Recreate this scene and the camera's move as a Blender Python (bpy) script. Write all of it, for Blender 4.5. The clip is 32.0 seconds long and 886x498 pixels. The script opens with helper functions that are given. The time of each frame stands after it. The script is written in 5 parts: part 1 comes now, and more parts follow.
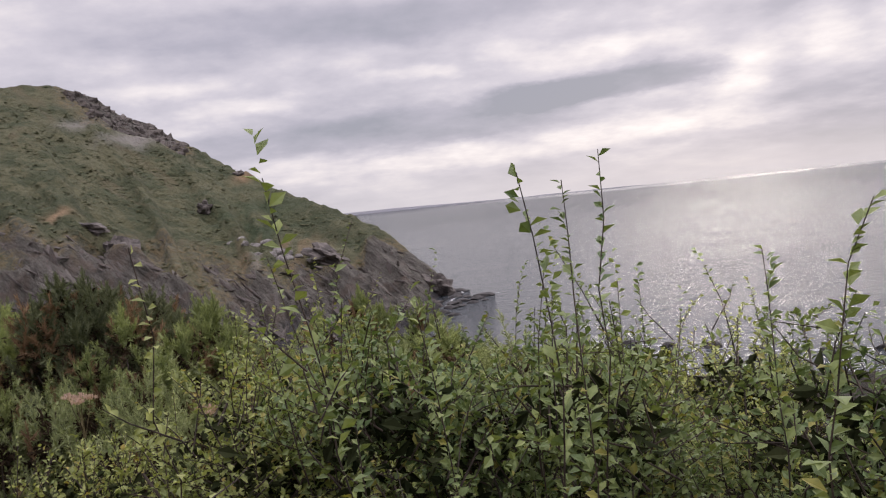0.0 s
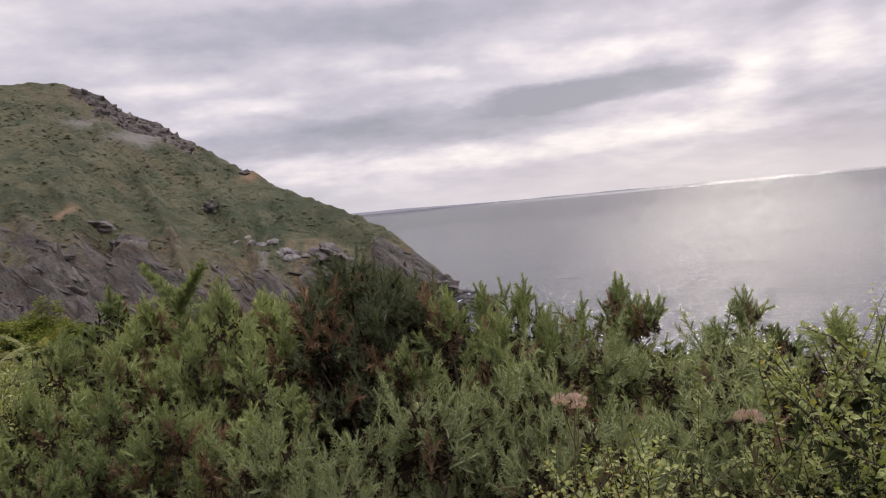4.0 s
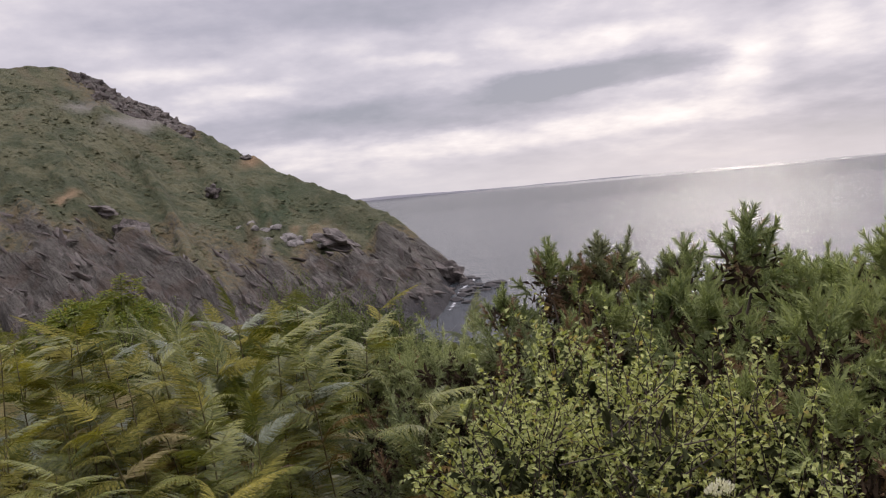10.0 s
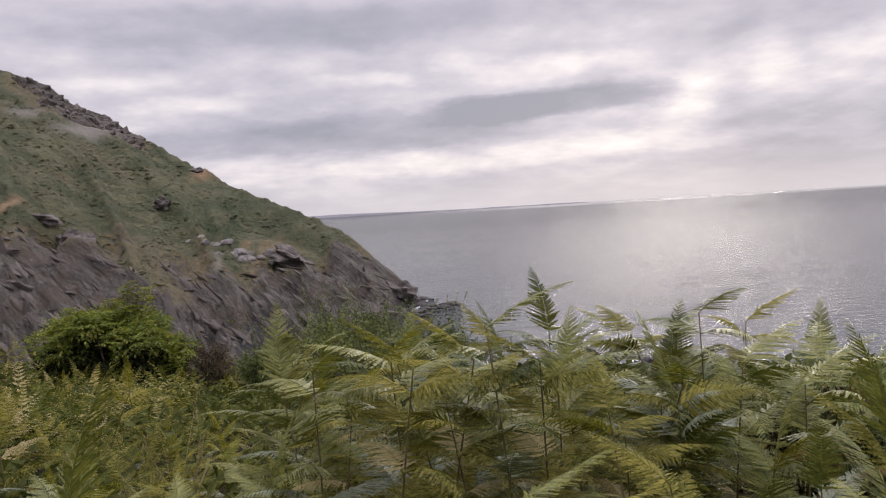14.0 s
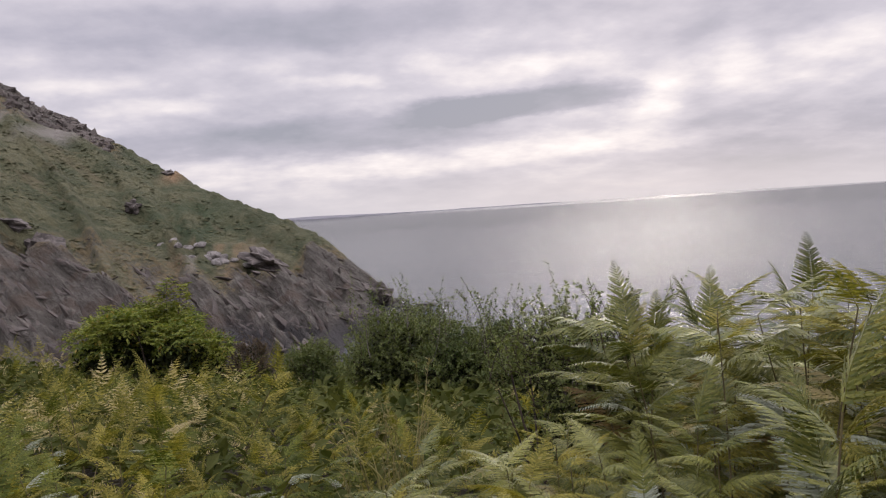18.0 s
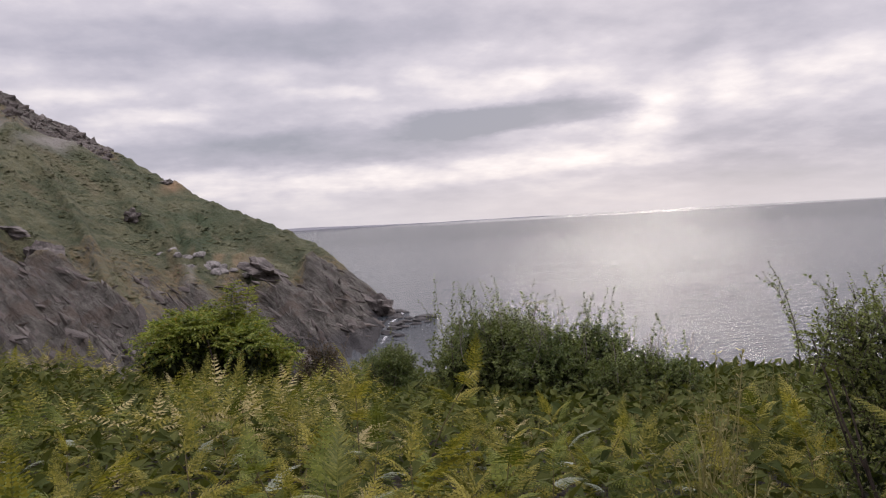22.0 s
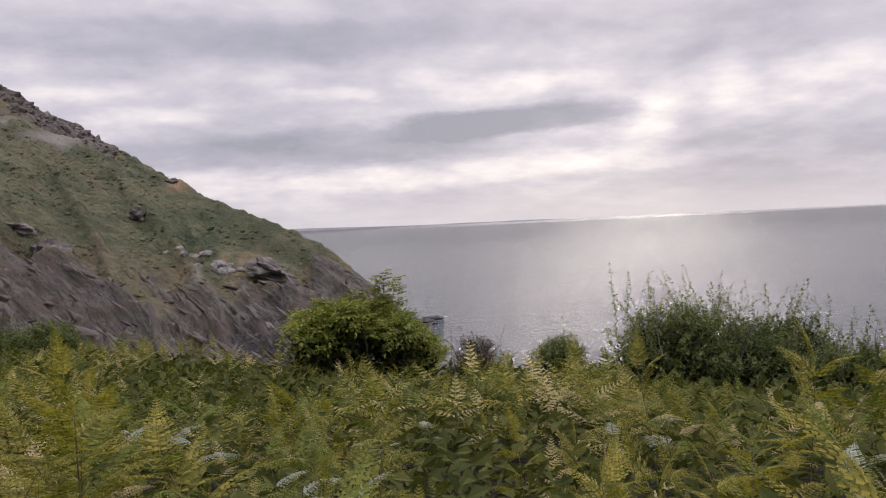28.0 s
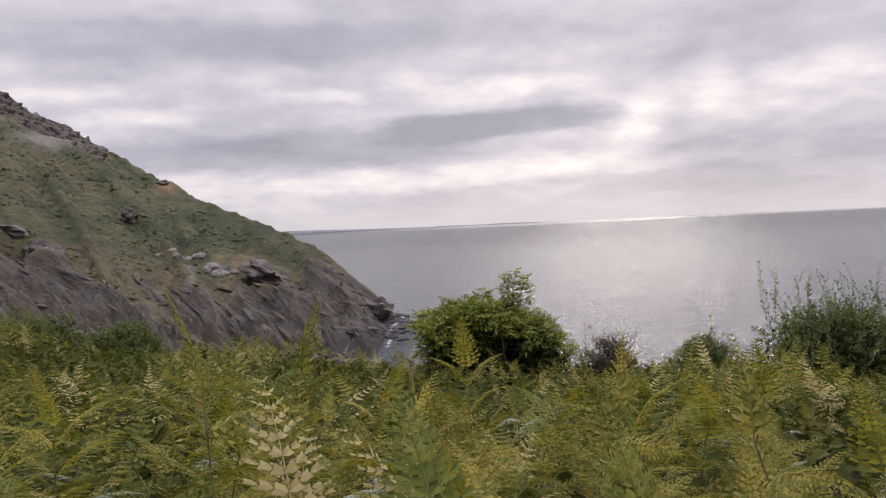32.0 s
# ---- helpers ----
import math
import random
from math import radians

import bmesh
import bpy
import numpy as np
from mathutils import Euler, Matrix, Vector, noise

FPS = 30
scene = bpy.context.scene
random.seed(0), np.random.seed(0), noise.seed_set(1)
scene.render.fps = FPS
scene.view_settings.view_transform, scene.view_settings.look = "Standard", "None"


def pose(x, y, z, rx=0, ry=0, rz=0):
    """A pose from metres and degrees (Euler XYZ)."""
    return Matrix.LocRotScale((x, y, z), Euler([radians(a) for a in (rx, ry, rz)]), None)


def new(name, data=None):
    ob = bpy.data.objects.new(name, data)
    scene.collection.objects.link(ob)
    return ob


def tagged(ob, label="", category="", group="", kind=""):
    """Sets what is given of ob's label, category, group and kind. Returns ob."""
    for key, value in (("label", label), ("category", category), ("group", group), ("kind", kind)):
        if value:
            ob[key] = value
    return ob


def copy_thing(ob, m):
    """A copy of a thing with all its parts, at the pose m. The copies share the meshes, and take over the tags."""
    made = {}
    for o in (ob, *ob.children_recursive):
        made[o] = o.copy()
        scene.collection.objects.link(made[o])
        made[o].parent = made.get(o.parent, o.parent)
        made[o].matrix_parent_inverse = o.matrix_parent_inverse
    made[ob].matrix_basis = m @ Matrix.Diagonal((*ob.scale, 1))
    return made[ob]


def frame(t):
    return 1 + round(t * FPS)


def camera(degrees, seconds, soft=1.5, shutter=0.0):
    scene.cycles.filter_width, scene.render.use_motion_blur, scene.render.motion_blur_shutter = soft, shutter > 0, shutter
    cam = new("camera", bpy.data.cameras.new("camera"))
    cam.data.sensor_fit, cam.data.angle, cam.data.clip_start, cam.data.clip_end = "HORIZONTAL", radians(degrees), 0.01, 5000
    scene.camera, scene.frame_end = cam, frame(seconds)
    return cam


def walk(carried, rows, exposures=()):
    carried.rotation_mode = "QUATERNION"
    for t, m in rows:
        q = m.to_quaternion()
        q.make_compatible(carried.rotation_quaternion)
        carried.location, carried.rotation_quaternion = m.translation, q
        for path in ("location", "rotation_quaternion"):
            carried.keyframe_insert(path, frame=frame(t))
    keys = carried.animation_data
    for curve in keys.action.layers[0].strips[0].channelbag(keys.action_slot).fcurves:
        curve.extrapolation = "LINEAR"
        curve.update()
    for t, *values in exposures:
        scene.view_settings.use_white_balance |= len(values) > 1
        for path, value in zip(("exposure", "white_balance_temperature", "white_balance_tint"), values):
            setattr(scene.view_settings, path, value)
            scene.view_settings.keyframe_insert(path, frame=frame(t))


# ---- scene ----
cam = camera(58.0, 32.0, 1.2)
PATH = [
    (0.0, -0.046, 0.092, 30.247, 86.532, 5.947, -5.889),
    (0.5, -0.206, 0.194, 30.243, 86.562, 5.879, -5.835),
    (1.0, -0.390, 0.302, 30.245, 86.578, 5.876, -5.770),
    (1.5, -0.562, 0.427, 30.263, 86.693, 5.792, -5.847),
    (2.0, -0.754, 0.474, 30.247, 86.669, 5.746, -5.875),
    (2.5, -0.937, 0.559, 30.268, 86.792, 5.740, -5.799),
    (3.0, -1.136, 0.639, 30.264, 86.770, 5.662, -5.604),
    (3.5, -1.326, 0.741, 30.257, 86.625, 5.564, -5.561),
    (5.5, -2.110, 1.135, 30.259, 86.912, 4.923, -6.259),
    (6.0, -2.314, 1.302, 30.241, 87.015, 4.895, -6.236),
    (6.5, -2.488, 1.451, 30.254, 87.129, 4.988, -6.067),
    (7.0, -2.733, 1.622, 30.202, 86.996, 5.021, -5.883),
    (7.5, -2.947, 1.790, 30.207, 87.139, 5.163, -5.655),
    (8.0, -3.174, 1.998, 30.183, 86.952, 5.404, -5.463),
    (8.5, -3.391, 2.207, 30.146, 86.667, 5.504, -5.501),
    (9.0, -3.619, 2.405, 30.161, 86.319, 5.612, -5.689),
    (9.5, -3.845, 2.580, 30.104, 85.932, 5.593, -5.811),
    (10.0, -4.106, 2.798, 30.120, 85.670, 5.322, -5.973),
    (10.5, -4.310, 2.955, 30.093, 85.349, 5.273, -6.171),
    (11.0, -4.562, 3.132, 30.071, 85.199, 5.050, -6.385),
    (11.5, -4.776, 3.273, 30.085, 85.113, 4.881, -6.721),
    (12.0, -5.060, 3.368, 30.056, 85.171, 4.633, -7.251),
    (12.5, -5.258, 3.543, 30.083, 85.605, 4.208, -7.644),
    (13.0, -5.468, 3.726, 30.055, 86.140, 3.930, -8.304),
    (13.5, -5.659, 3.913, 30.060, 86.549, 3.700, -8.958),
    (14.0, -5.873, 4.081, 30.054, 86.901, 3.439, -9.573),
    (14.5, -6.092, 4.198, 29.998, 87.038, 3.294, -10.079),
    (15.0, -6.306, 4.374, 30.009, 87.062, 3.185, -10.487),
    (15.5, -6.520, 4.441, 29.992, 87.034, 3.290, -10.810),
    (17.5, -7.059, 4.176, 30.028, 86.849, 3.684, -11.737),
    (18.0, -7.264, 4.163, 30.002, 86.861, 3.869, -11.685),
    (18.5, -7.427, 4.236, 30.000, 86.980, 3.880, -11.429),
    (19.0, -7.606, 4.333, 30.003, 87.010, 3.843, -11.099),
    (19.5, -7.799, 4.389, 29.971, 86.934, 3.795, -10.807),
    (20.0, -7.993, 4.489, 29.974, 87.150, 3.493, -10.487),
    (20.5, -8.159, 4.602, 29.944, 87.235, 3.344, -10.479),
    (21.0, -8.344, 4.735, 29.940, 87.442, 3.173, -10.794),
    (21.5, -8.527, 4.823, 29.933, 87.663, 3.206, -11.356),
    (22.0, -8.760, 4.875, 29.915, 87.722, 3.356, -12.002),
    (22.5, -8.951, 4.924, 29.917, 87.937, 3.274, -12.543),
    (23.0, -9.166, 4.966, 29.890, 88.233, 3.226, -12.951),
    (23.5, -9.375, 5.043, 29.890, 88.367, 3.201, -13.304),
    (24.0, -9.622, 5.113, 29.876, 88.597, 3.199, -13.486),
    (24.5, -9.867, 5.161, 29.843, 88.522, 3.318, -13.317),
    (25.0, -10.119, 5.262, 29.852, 88.492, 3.241, -13.094),
    (25.5, -10.352, 5.354, 29.831, 88.291, 3.277, -12.716),
    (26.0, -10.620, 5.499, 29.835, 88.197, 3.274, -12.237),
    (26.5, -10.885, 5.603, 29.831, 88.107, 3.299, -12.017),
    (28.5, -11.996, 5.953, 29.821, 87.800, 2.451, -12.362),
    (29.0, -12.325, 6.027, 29.818, 87.724, 2.352, -12.683),
    (29.5, -12.646, 6.081, 29.821, 87.753, 2.446, -12.924),
    (30.0, -12.960, 6.160, 29.837, 87.831, 2.596, -13.049),
    (30.5, -13.268, 6.266, 29.847, 87.821, 2.870, -13.103),
    (31.0, -13.622, 6.399, 29.867, 87.947, 2.842, -13.204),
    (31.5, -13.987, 6.489, 29.872, 87.934, 2.784, -13.290),
    (32.0, -14.403, 6.560, 29.867, 88.034, 2.617, -13.196),
]
walk(cam, [(t, pose(*p)) for t, *p in PATH], exposures=[(0.0, 0.32), (32.0, 0.32)])

# ---------------------------------------------------------------- light
SUN_AZ, SUN_EL = 27.0, 24.0          # degrees from +y towards +x, and above the sea


def nodes_of(tree):
    tree.nodes.clear()
    return tree.nodes, tree.links


class Graph:
    """Short-hand for node trees."""

    def __init__(self, tree):
        self.n, self.l = nodes_of(tree)

    def node(self, kind, **props):
        nd = self.n.new(kind)
        for key, value in props.items():
            setattr(nd, key, value)
        return nd

    def put(self, socket, value):
        if hasattr(value, "is_output"):
            self.l.new(value, socket)
        else:
            socket.default_value = value

    def math(self, op, a, b=0.0, c=0.0, clamp=False):
        nd = self.node("ShaderNodeMath", operation=op, use_clamp=clamp)
        for s, v in zip(nd.inputs, (a, b, c)):
            self.put(s, v)
        return nd.outputs[0]

    def noise(self, vec, scale, detail=4.0, rough=0.55, distort=0.0, out=0):
        nd = self.node("ShaderNodeTexNoise")
        if vec is not None:
            self.put(nd.inputs["Vector"], vec)
        self.put(nd.inputs["Scale"], scale)
        self.put(nd.inputs["Detail"], detail)
        self.put(nd.inputs["Roughness"], rough)
        self.put(nd.inputs["Distortion"], distort)
        return nd.outputs[out]

    def ramp(self, fac, lo, hi, a=0.0, b=1.0, smooth=True):
        nd = self.node("ShaderNodeMapRange", interpolation_type="SMOOTHSTEP" if smooth else "LINEAR")
        for i, v in enumerate((fac, lo, hi, a, b)):
            self.put(nd.inputs[i], v)
        return nd.outputs[0]

    def mix(self, fac, a, b, blend="MIX"):
        nd = self.node("ShaderNodeMix", data_type="RGBA", blend_type=blend)
        self.put(nd.inputs[0], fac)
        self.put(nd.inputs[6], a if hasattr(a, "is_output") else (*a[:3], 1))
        self.put(nd.inputs[7], b if hasattr(b, "is_output") else (*b[:3], 1))
        return nd.outputs[2]

    def xyz(self, x, y, z):
        nd = self.node("ShaderNodeCombineXYZ")
        for s, v in zip(nd.inputs, (x, y, z)):
            self.put(s, v)
        return nd.outputs[0]

    def split(self, vec):
        nd = self.node("ShaderNodeSeparateXYZ")
        self.put(nd.inputs[0], vec)
        return nd.outputs

    def mapping(self, vec, scale=(1, 1, 1), rot=(0, 0, 0), loc=(0, 0, 0)):
        nd = self.node("ShaderNodeMapping")
        self.put(nd.inputs[0], vec)
        nd.inputs["Location"].default_value = loc
        nd.inputs["Rotation"].default_value = rot
        nd.inputs["Scale"].default_value = scale
        return nd.outputs[0]


def build_world():
    world = bpy.data.worlds.new("world")
    scene.world = world
    world.use_nodes = True
    g = Graph(world.node_tree)
    d = g.node("ShaderNodeTexCoord").outputs["Generated"]
    x, y, z = g.split(d)
    zz = g.math("MAXIMUM", z, 0.0)
    az = g.math("MULTIPLY", g.math("ARCTAN2", x, y), 57.2958)
    el = g.math("MULTIPLY", g.math("ARCSINE", z), 57.2958)
    # the cloud layer, flattened towards the horizon
    k = g.math("DIVIDE", 1.0, g.math("ADD", zz, 0.22))
    plane = g.xyz(g.math("MULTIPLY", x, k), g.math("MULTIPLY", y, k), 0.0)
    big = g.noise(plane, 1.9, 4.0, 0.5)
    fine = g.noise(plane, 7.0, 5.0, 0.6)
    tone = g.math("ADD", g.math("MULTIPLY", g.math("SUBTRACT", big, 0.5), 1.6), g.math("MULTIPLY", g.math("SUBTRACT", fine, 0.5), 0.7))
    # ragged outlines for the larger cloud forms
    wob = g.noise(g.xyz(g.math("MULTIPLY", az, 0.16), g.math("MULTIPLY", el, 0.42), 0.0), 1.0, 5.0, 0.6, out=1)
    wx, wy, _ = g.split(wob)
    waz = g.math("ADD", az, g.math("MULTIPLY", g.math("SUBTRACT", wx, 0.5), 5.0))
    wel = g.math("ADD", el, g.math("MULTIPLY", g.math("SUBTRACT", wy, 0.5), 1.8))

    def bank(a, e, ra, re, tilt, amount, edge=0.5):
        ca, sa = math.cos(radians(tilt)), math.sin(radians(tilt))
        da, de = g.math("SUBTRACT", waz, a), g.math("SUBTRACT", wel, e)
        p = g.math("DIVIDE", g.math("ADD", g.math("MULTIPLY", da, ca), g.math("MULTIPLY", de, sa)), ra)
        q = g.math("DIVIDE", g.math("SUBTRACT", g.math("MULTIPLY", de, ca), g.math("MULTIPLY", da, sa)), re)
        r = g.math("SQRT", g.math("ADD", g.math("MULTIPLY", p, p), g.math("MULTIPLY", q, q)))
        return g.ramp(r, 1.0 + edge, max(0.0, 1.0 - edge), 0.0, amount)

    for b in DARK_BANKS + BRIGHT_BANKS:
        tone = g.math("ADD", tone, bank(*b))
    light = g.ramp(tone, -0.9, 0.9, 0.0, 1.0, smooth=False)
    ramp = g.node("ShaderNodeValToRGB")
    g.put(ramp.inputs[0], light)
    stops = [(0.0, (0.28, 0.28, 0.335)), (0.3, (0.383, 0.365, 0.432)), (0.55, (0.520, 0.486, 0.545)), (0.75, (0.690, 0.635, 0.655)), (1.0, (0.92, 0.85, 0.825))]
    while len(ramp.color_ramp.elements) < len(stops):
        ramp.color_ramp.elements.new(0.5)
    for e, (pos, c) in zip(ramp.color_ramp.elements, stops):
        e.position, e.color = pos, (*c, 1)
    # pale haze low over the sea
    cloud = g.mix(g.ramp(el, 3.5, -0.5, 0.0, 0.75), ramp.outputs[0], (0.52, 0.50, 0.545))
    # an overcast sky grows brighter towards the zenith
    lift = g.ramp(el, 15.0, 60.0, 1.0, 4.0)
    sky = g.node("ShaderNodeTexSky", sky_type="NISHITA", sun_disc=False, sun_elevation=radians(SUN_EL), sun_rotation=radians(SUN_AZ))
    b1, b2 = g.node("ShaderNodeBackground"), g.node("ShaderNodeBackground")
    g.put(b1.inputs[0], sky.outputs[0])
    b1.inputs[1].default_value = 0.003
    g.put(b2.inputs[0], cloud)
    g.put(b2.inputs[1], lift)
    add = g.node("ShaderNodeAddShader")
    g.l.new(b1.outputs[0], add.inputs[0])
    g.l.new(b2.outputs[0], add.inputs[1])
    g.l.new(add.outputs[0], g.node("ShaderNodeOutputWorld").inputs[0])


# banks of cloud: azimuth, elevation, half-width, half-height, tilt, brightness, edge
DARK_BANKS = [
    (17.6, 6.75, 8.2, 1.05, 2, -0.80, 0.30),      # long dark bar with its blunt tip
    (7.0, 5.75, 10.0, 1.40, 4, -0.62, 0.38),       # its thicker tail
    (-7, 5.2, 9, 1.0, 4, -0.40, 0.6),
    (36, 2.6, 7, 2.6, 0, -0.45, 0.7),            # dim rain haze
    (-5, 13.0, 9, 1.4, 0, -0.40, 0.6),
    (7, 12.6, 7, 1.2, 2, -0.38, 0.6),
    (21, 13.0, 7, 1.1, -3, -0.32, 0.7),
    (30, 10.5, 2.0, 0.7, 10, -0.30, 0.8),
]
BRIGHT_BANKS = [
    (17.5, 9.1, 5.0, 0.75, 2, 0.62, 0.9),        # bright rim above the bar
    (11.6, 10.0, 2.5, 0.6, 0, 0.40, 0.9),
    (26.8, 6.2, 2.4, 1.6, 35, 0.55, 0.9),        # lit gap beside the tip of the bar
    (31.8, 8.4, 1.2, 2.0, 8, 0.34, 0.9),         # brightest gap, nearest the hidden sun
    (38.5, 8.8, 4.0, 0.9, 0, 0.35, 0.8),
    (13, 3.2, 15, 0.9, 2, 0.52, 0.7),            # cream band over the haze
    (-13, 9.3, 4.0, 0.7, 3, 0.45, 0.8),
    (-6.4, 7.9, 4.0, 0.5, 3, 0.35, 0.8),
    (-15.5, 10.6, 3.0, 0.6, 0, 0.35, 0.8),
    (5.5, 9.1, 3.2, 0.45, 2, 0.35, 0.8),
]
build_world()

sun_data = bpy.data.lights.new("sun", "SUN")
sun_data.energy, sun_data.angle, sun_data.color = 0.45, radians(7), (1.0, 0.93, 0.84)
sun = new("sun", sun_data)
sun.rotation_euler = (radians(90 - SUN_EL), 0, radians(180 - SUN_AZ))
sun.location = (100, 400, 250)

# ---------------------------------------------------------------- numbers of the place
EYE_Z = 30.0
HUB = (-6.0, 4.3)                                   # centre of the ground's rings
ALONG = (-0.9135, 0.4067)                           # the way the path runs
SEAWARD = (0.4067, 0.9135)                          # at right angles to it, down the slope


def hash2(ix, iy, seed):
    n = (ix.astype(np.int64) * 374761393 + iy.astype(np.int64) * 668265263 + seed * 974711) & 0x7FFFFFFF
    n = ((n ^ (n >> 13)) * 1274126177) & 0x7FFFFFFF
    return ((n ^ (n >> 16)) & 0xFFFF) / 65535.0


def vnoise(x, y, seed=0):
    ix, iy = np.floor(x), np.floor(y)
    fx, fy = x - ix, y - iy
    fx, fy = fx * fx * (3 - 2 * fx), fy * fy * (3 - 2 * fy)
    a, b = hash2(ix, iy, seed), hash2(ix + 1, iy, seed)
    c, d = hash2(ix, iy + 1, seed), hash2(ix + 1, iy + 1, seed)
    return (a + (b - a) * fx) * (1 - fy) + (c + (d - c) * fx) * fy


def fbm(x, y, octaves=4, seed=0, gain=0.5):
    total, amp, norm = 0.0, 1.0, 0.0
    for o in range(octaves):
        total = total + amp * (vnoise(x * 2 ** o + 17.3 * o, y * 2 ** o - 9.1 * o, seed + o) - 0.5)
        norm += amp
        amp *= gain
    return total / norm * 2


def smooth(a, b, x):
    t = np.clip((x - a) / (b - a), 0, 1)
    return t * t * (3 - 2 * t)


# the far hill, by azimuth from the hub: skyline, its distance, and the distance of the shore
RIDGE_AZ = [-75, -45, -30, -21.5, -18.3, -16.2, -14.7, -12.8, -10.0, -6.9, -3.5, 0.4, 3.4, 5.3, 7.0, 7.5, 9.0]
RIDGE_EL = [5.5, 8.5, 9.7, 9.95, 10.0, 9.1, 7.95, 7.2, 5.25, 3.2, 1.4, -0.4, -2.4, -4.0, -5.6, -6.6, -7.6]
RIDGE_R = [250, 360, 400, 406, 408, 408, 406, 404, 381, 353, 323, 295, 274, 262, 254, 252, 251]
FOOT_AZ = [-75, -45, -22, -12, -5, 0, 3, 4.5, 5.7, 6.2, 6.7, 7.3, 9]
FOOT_R = [60, 90, 120, 134, 142, 152, 166, 177, 191, 207, 234, 248, 249]
TURN = radians(1.0)


def path_frame(x, y):
    """Distance along the footpath, and out from its middle towards the sea."""
    s, q = x * ALONG[0] + y * ALONG[1], x * SEAWARD[0] + y * SEAWARD[1]
    return s, q - np.sin(np.pi * np.clip(s / 15.7, 0, 1))


def near_land(x, y):
    s, q = path_frame(x, y)
    z = EYE_Z - 1.6 - 0.14 * np.clip(q - 0.6, 0, 16.4) - 0.27 * np.clip(q - 17.0, 0, 300)
    z = z + 0.32 * np.clip(-q - 0.7, 0, 60) + 0.062 * np.clip(s - 17, 0, 15) * smooth(4, 14, q)
    return z + 0.12 * fbm(x / 2.2, y / 2.2, 3, 5) * smooth(0.3, 1.5, np.abs(q)) + 0.8 * fbm(x / 14, y / 14, 3, 9) * smooth(18, 34, np.abs(q))


def dent(u, z, u0, z0, ru, rz):
    return np.exp(-((u - u0) / ru) ** 2 - ((z - z0) / rz) ** 2)


def headland(x, y):
    """Height of the far hill, and how bare, how pale and how dry it is."""
    dx, dy = x - HUB[0], y - HUB[1]
    az, r = np.degrees(np.arctan2(dx, dy)), np.hypot(dx, dy)
    el, rr, rf = np.interp(az, RIDGE_AZ, RIDGE_EL), np.interp(az, RIDGE_AZ, RIDGE_R), np.interp(az, FOOT_AZ, FOOT_R)
    top = EYE_Z + rr * np.tan(np.radians(el))
    w = (r - rf) / (rr - rf)
    wc = np.clip(w, 0, 1)
    face = np.where(w < 0, w * 25, top * wc ** 1.4)
    back = top - (r - rr) * 0.25 - 0.0012 * np.clip(r - rr, 0, 1e9) ** 2
    z = np.where(w > 1, back, face)
    z = np.where((az < -75) | (az > 8.5), -20, z)
    u = np.radians(az) * 270                          # metres along the face
    frac = z / np.maximum(top, 4)
    # bare rock below, turf and scrub above; the turf line drops towards the left
    line = np.interp(az, [-40, -20, -17, -14, -11, -8, -5, -2, 1, 4, 6], [0.20, 0.30, 0.31, 0.23, 0.21, 0.30, 0.42, 0.50, 0.62, 0.9, 1.3])
    bare = smooth(0.10, -0.06, frac - line + 0.17 * fbm(u / 22, z / 14, 4, 21) + 0.10 * fbm((u * 0.6 + z * 0.8) / 5, (u * 0.8 - z * 0.6) / 26, 3, 23))
    # rocky crest
    crest = smooth(0.82, 0.92, frac + 0.12 * fbm(u / 14, z / 10, 3, 77)) * smooth(-19, -17, az) * smooth(-9.5, -12, az)
    bare = np.maximum(bare, crest)
    pale = np.maximum(dent(u, z, -66, 71, 9, 3.0), 0.8 * dent(u, z, -82, 80, 6, 2.5)) * smooth(-0.5, 0.2, fbm(u / 5, z / 3, 3, 61) + 0.3)
    pale = np.maximum(pale, 0.9 * smooth(0.25, 0.6, fbm(u / 6, z / 2.5, 3, 63)) * dent(u, z, -20, 19, 14, 4))
    dry = np.maximum(dent(u, z, -89, 39, 4, 1.2), dent(u, z, -33, 48, 3.0, 1.6))
    dry = np.maximum(dry, 0.6 * dent(u, z, -22, 22, 14, 5) * smooth(-0.1, 0.4, fbm(u / 5, z / 4, 3, 65)))
    dip = u * 0.60 + z * 0.80
    warp = 3.0 * fbm(u / 26, z / 20, 3, 35)
    beds = np.abs(fbm((dip + warp) / 6.0, (u * 0.80 - z * 0.60) / 38.0, 5, 31, 0.62)) * 2 - 0.5
    blocks = np.abs(fbm(u / 7.5, r / 9.0, 4, 33, 0.6)) * 2 - 0.5
    low = smooth(-1.5, 5, z)
    z = z + bare * (beds * 6.0 + blocks * 1.4) * low * (1 - smooth(0.86, 1.0, w) * 0.75)
    z = z + (1 - bare) * (1.5 * fbm(u / 13, r / 13, 4, 41) + 1.9 * np.abs(fbm(u / 3.4, r / 4.4, 3, 43))) * smooth(0, 8, z)
    # gullies down the slope and the hollows under the turf
    z = z - 3.2 * smooth(0.15, 0.6, np.abs(fbm((u + 0.4 * z) / 19, z / 90, 3, 45)) * 2) * smooth(0.15, 0.4, wc) * smooth(1.0, 0.8, wc)
    z = z - 8.0 * dent(u, r, -76, 252, 6, 4) - 6.0 * dent(u, r, -43, 296, 2.6, 4) - 6.5 * dent(u, r, -9, 254, 7, 3) + 3.0 * dent(u, r, -70, 243, 5, 4)
    z = z + 1.6 * dent(u, r, -31.5, 351, 1.6, 3) + 1.0 * crest * np.abs(fbm(u / 4, r / 4, 3, 47))
    wet = smooth(5.0, 1.5, z + 1.5 * fbm(u / 9, r / 9, 2, 49))
    return z, bare, pale, dry, wet


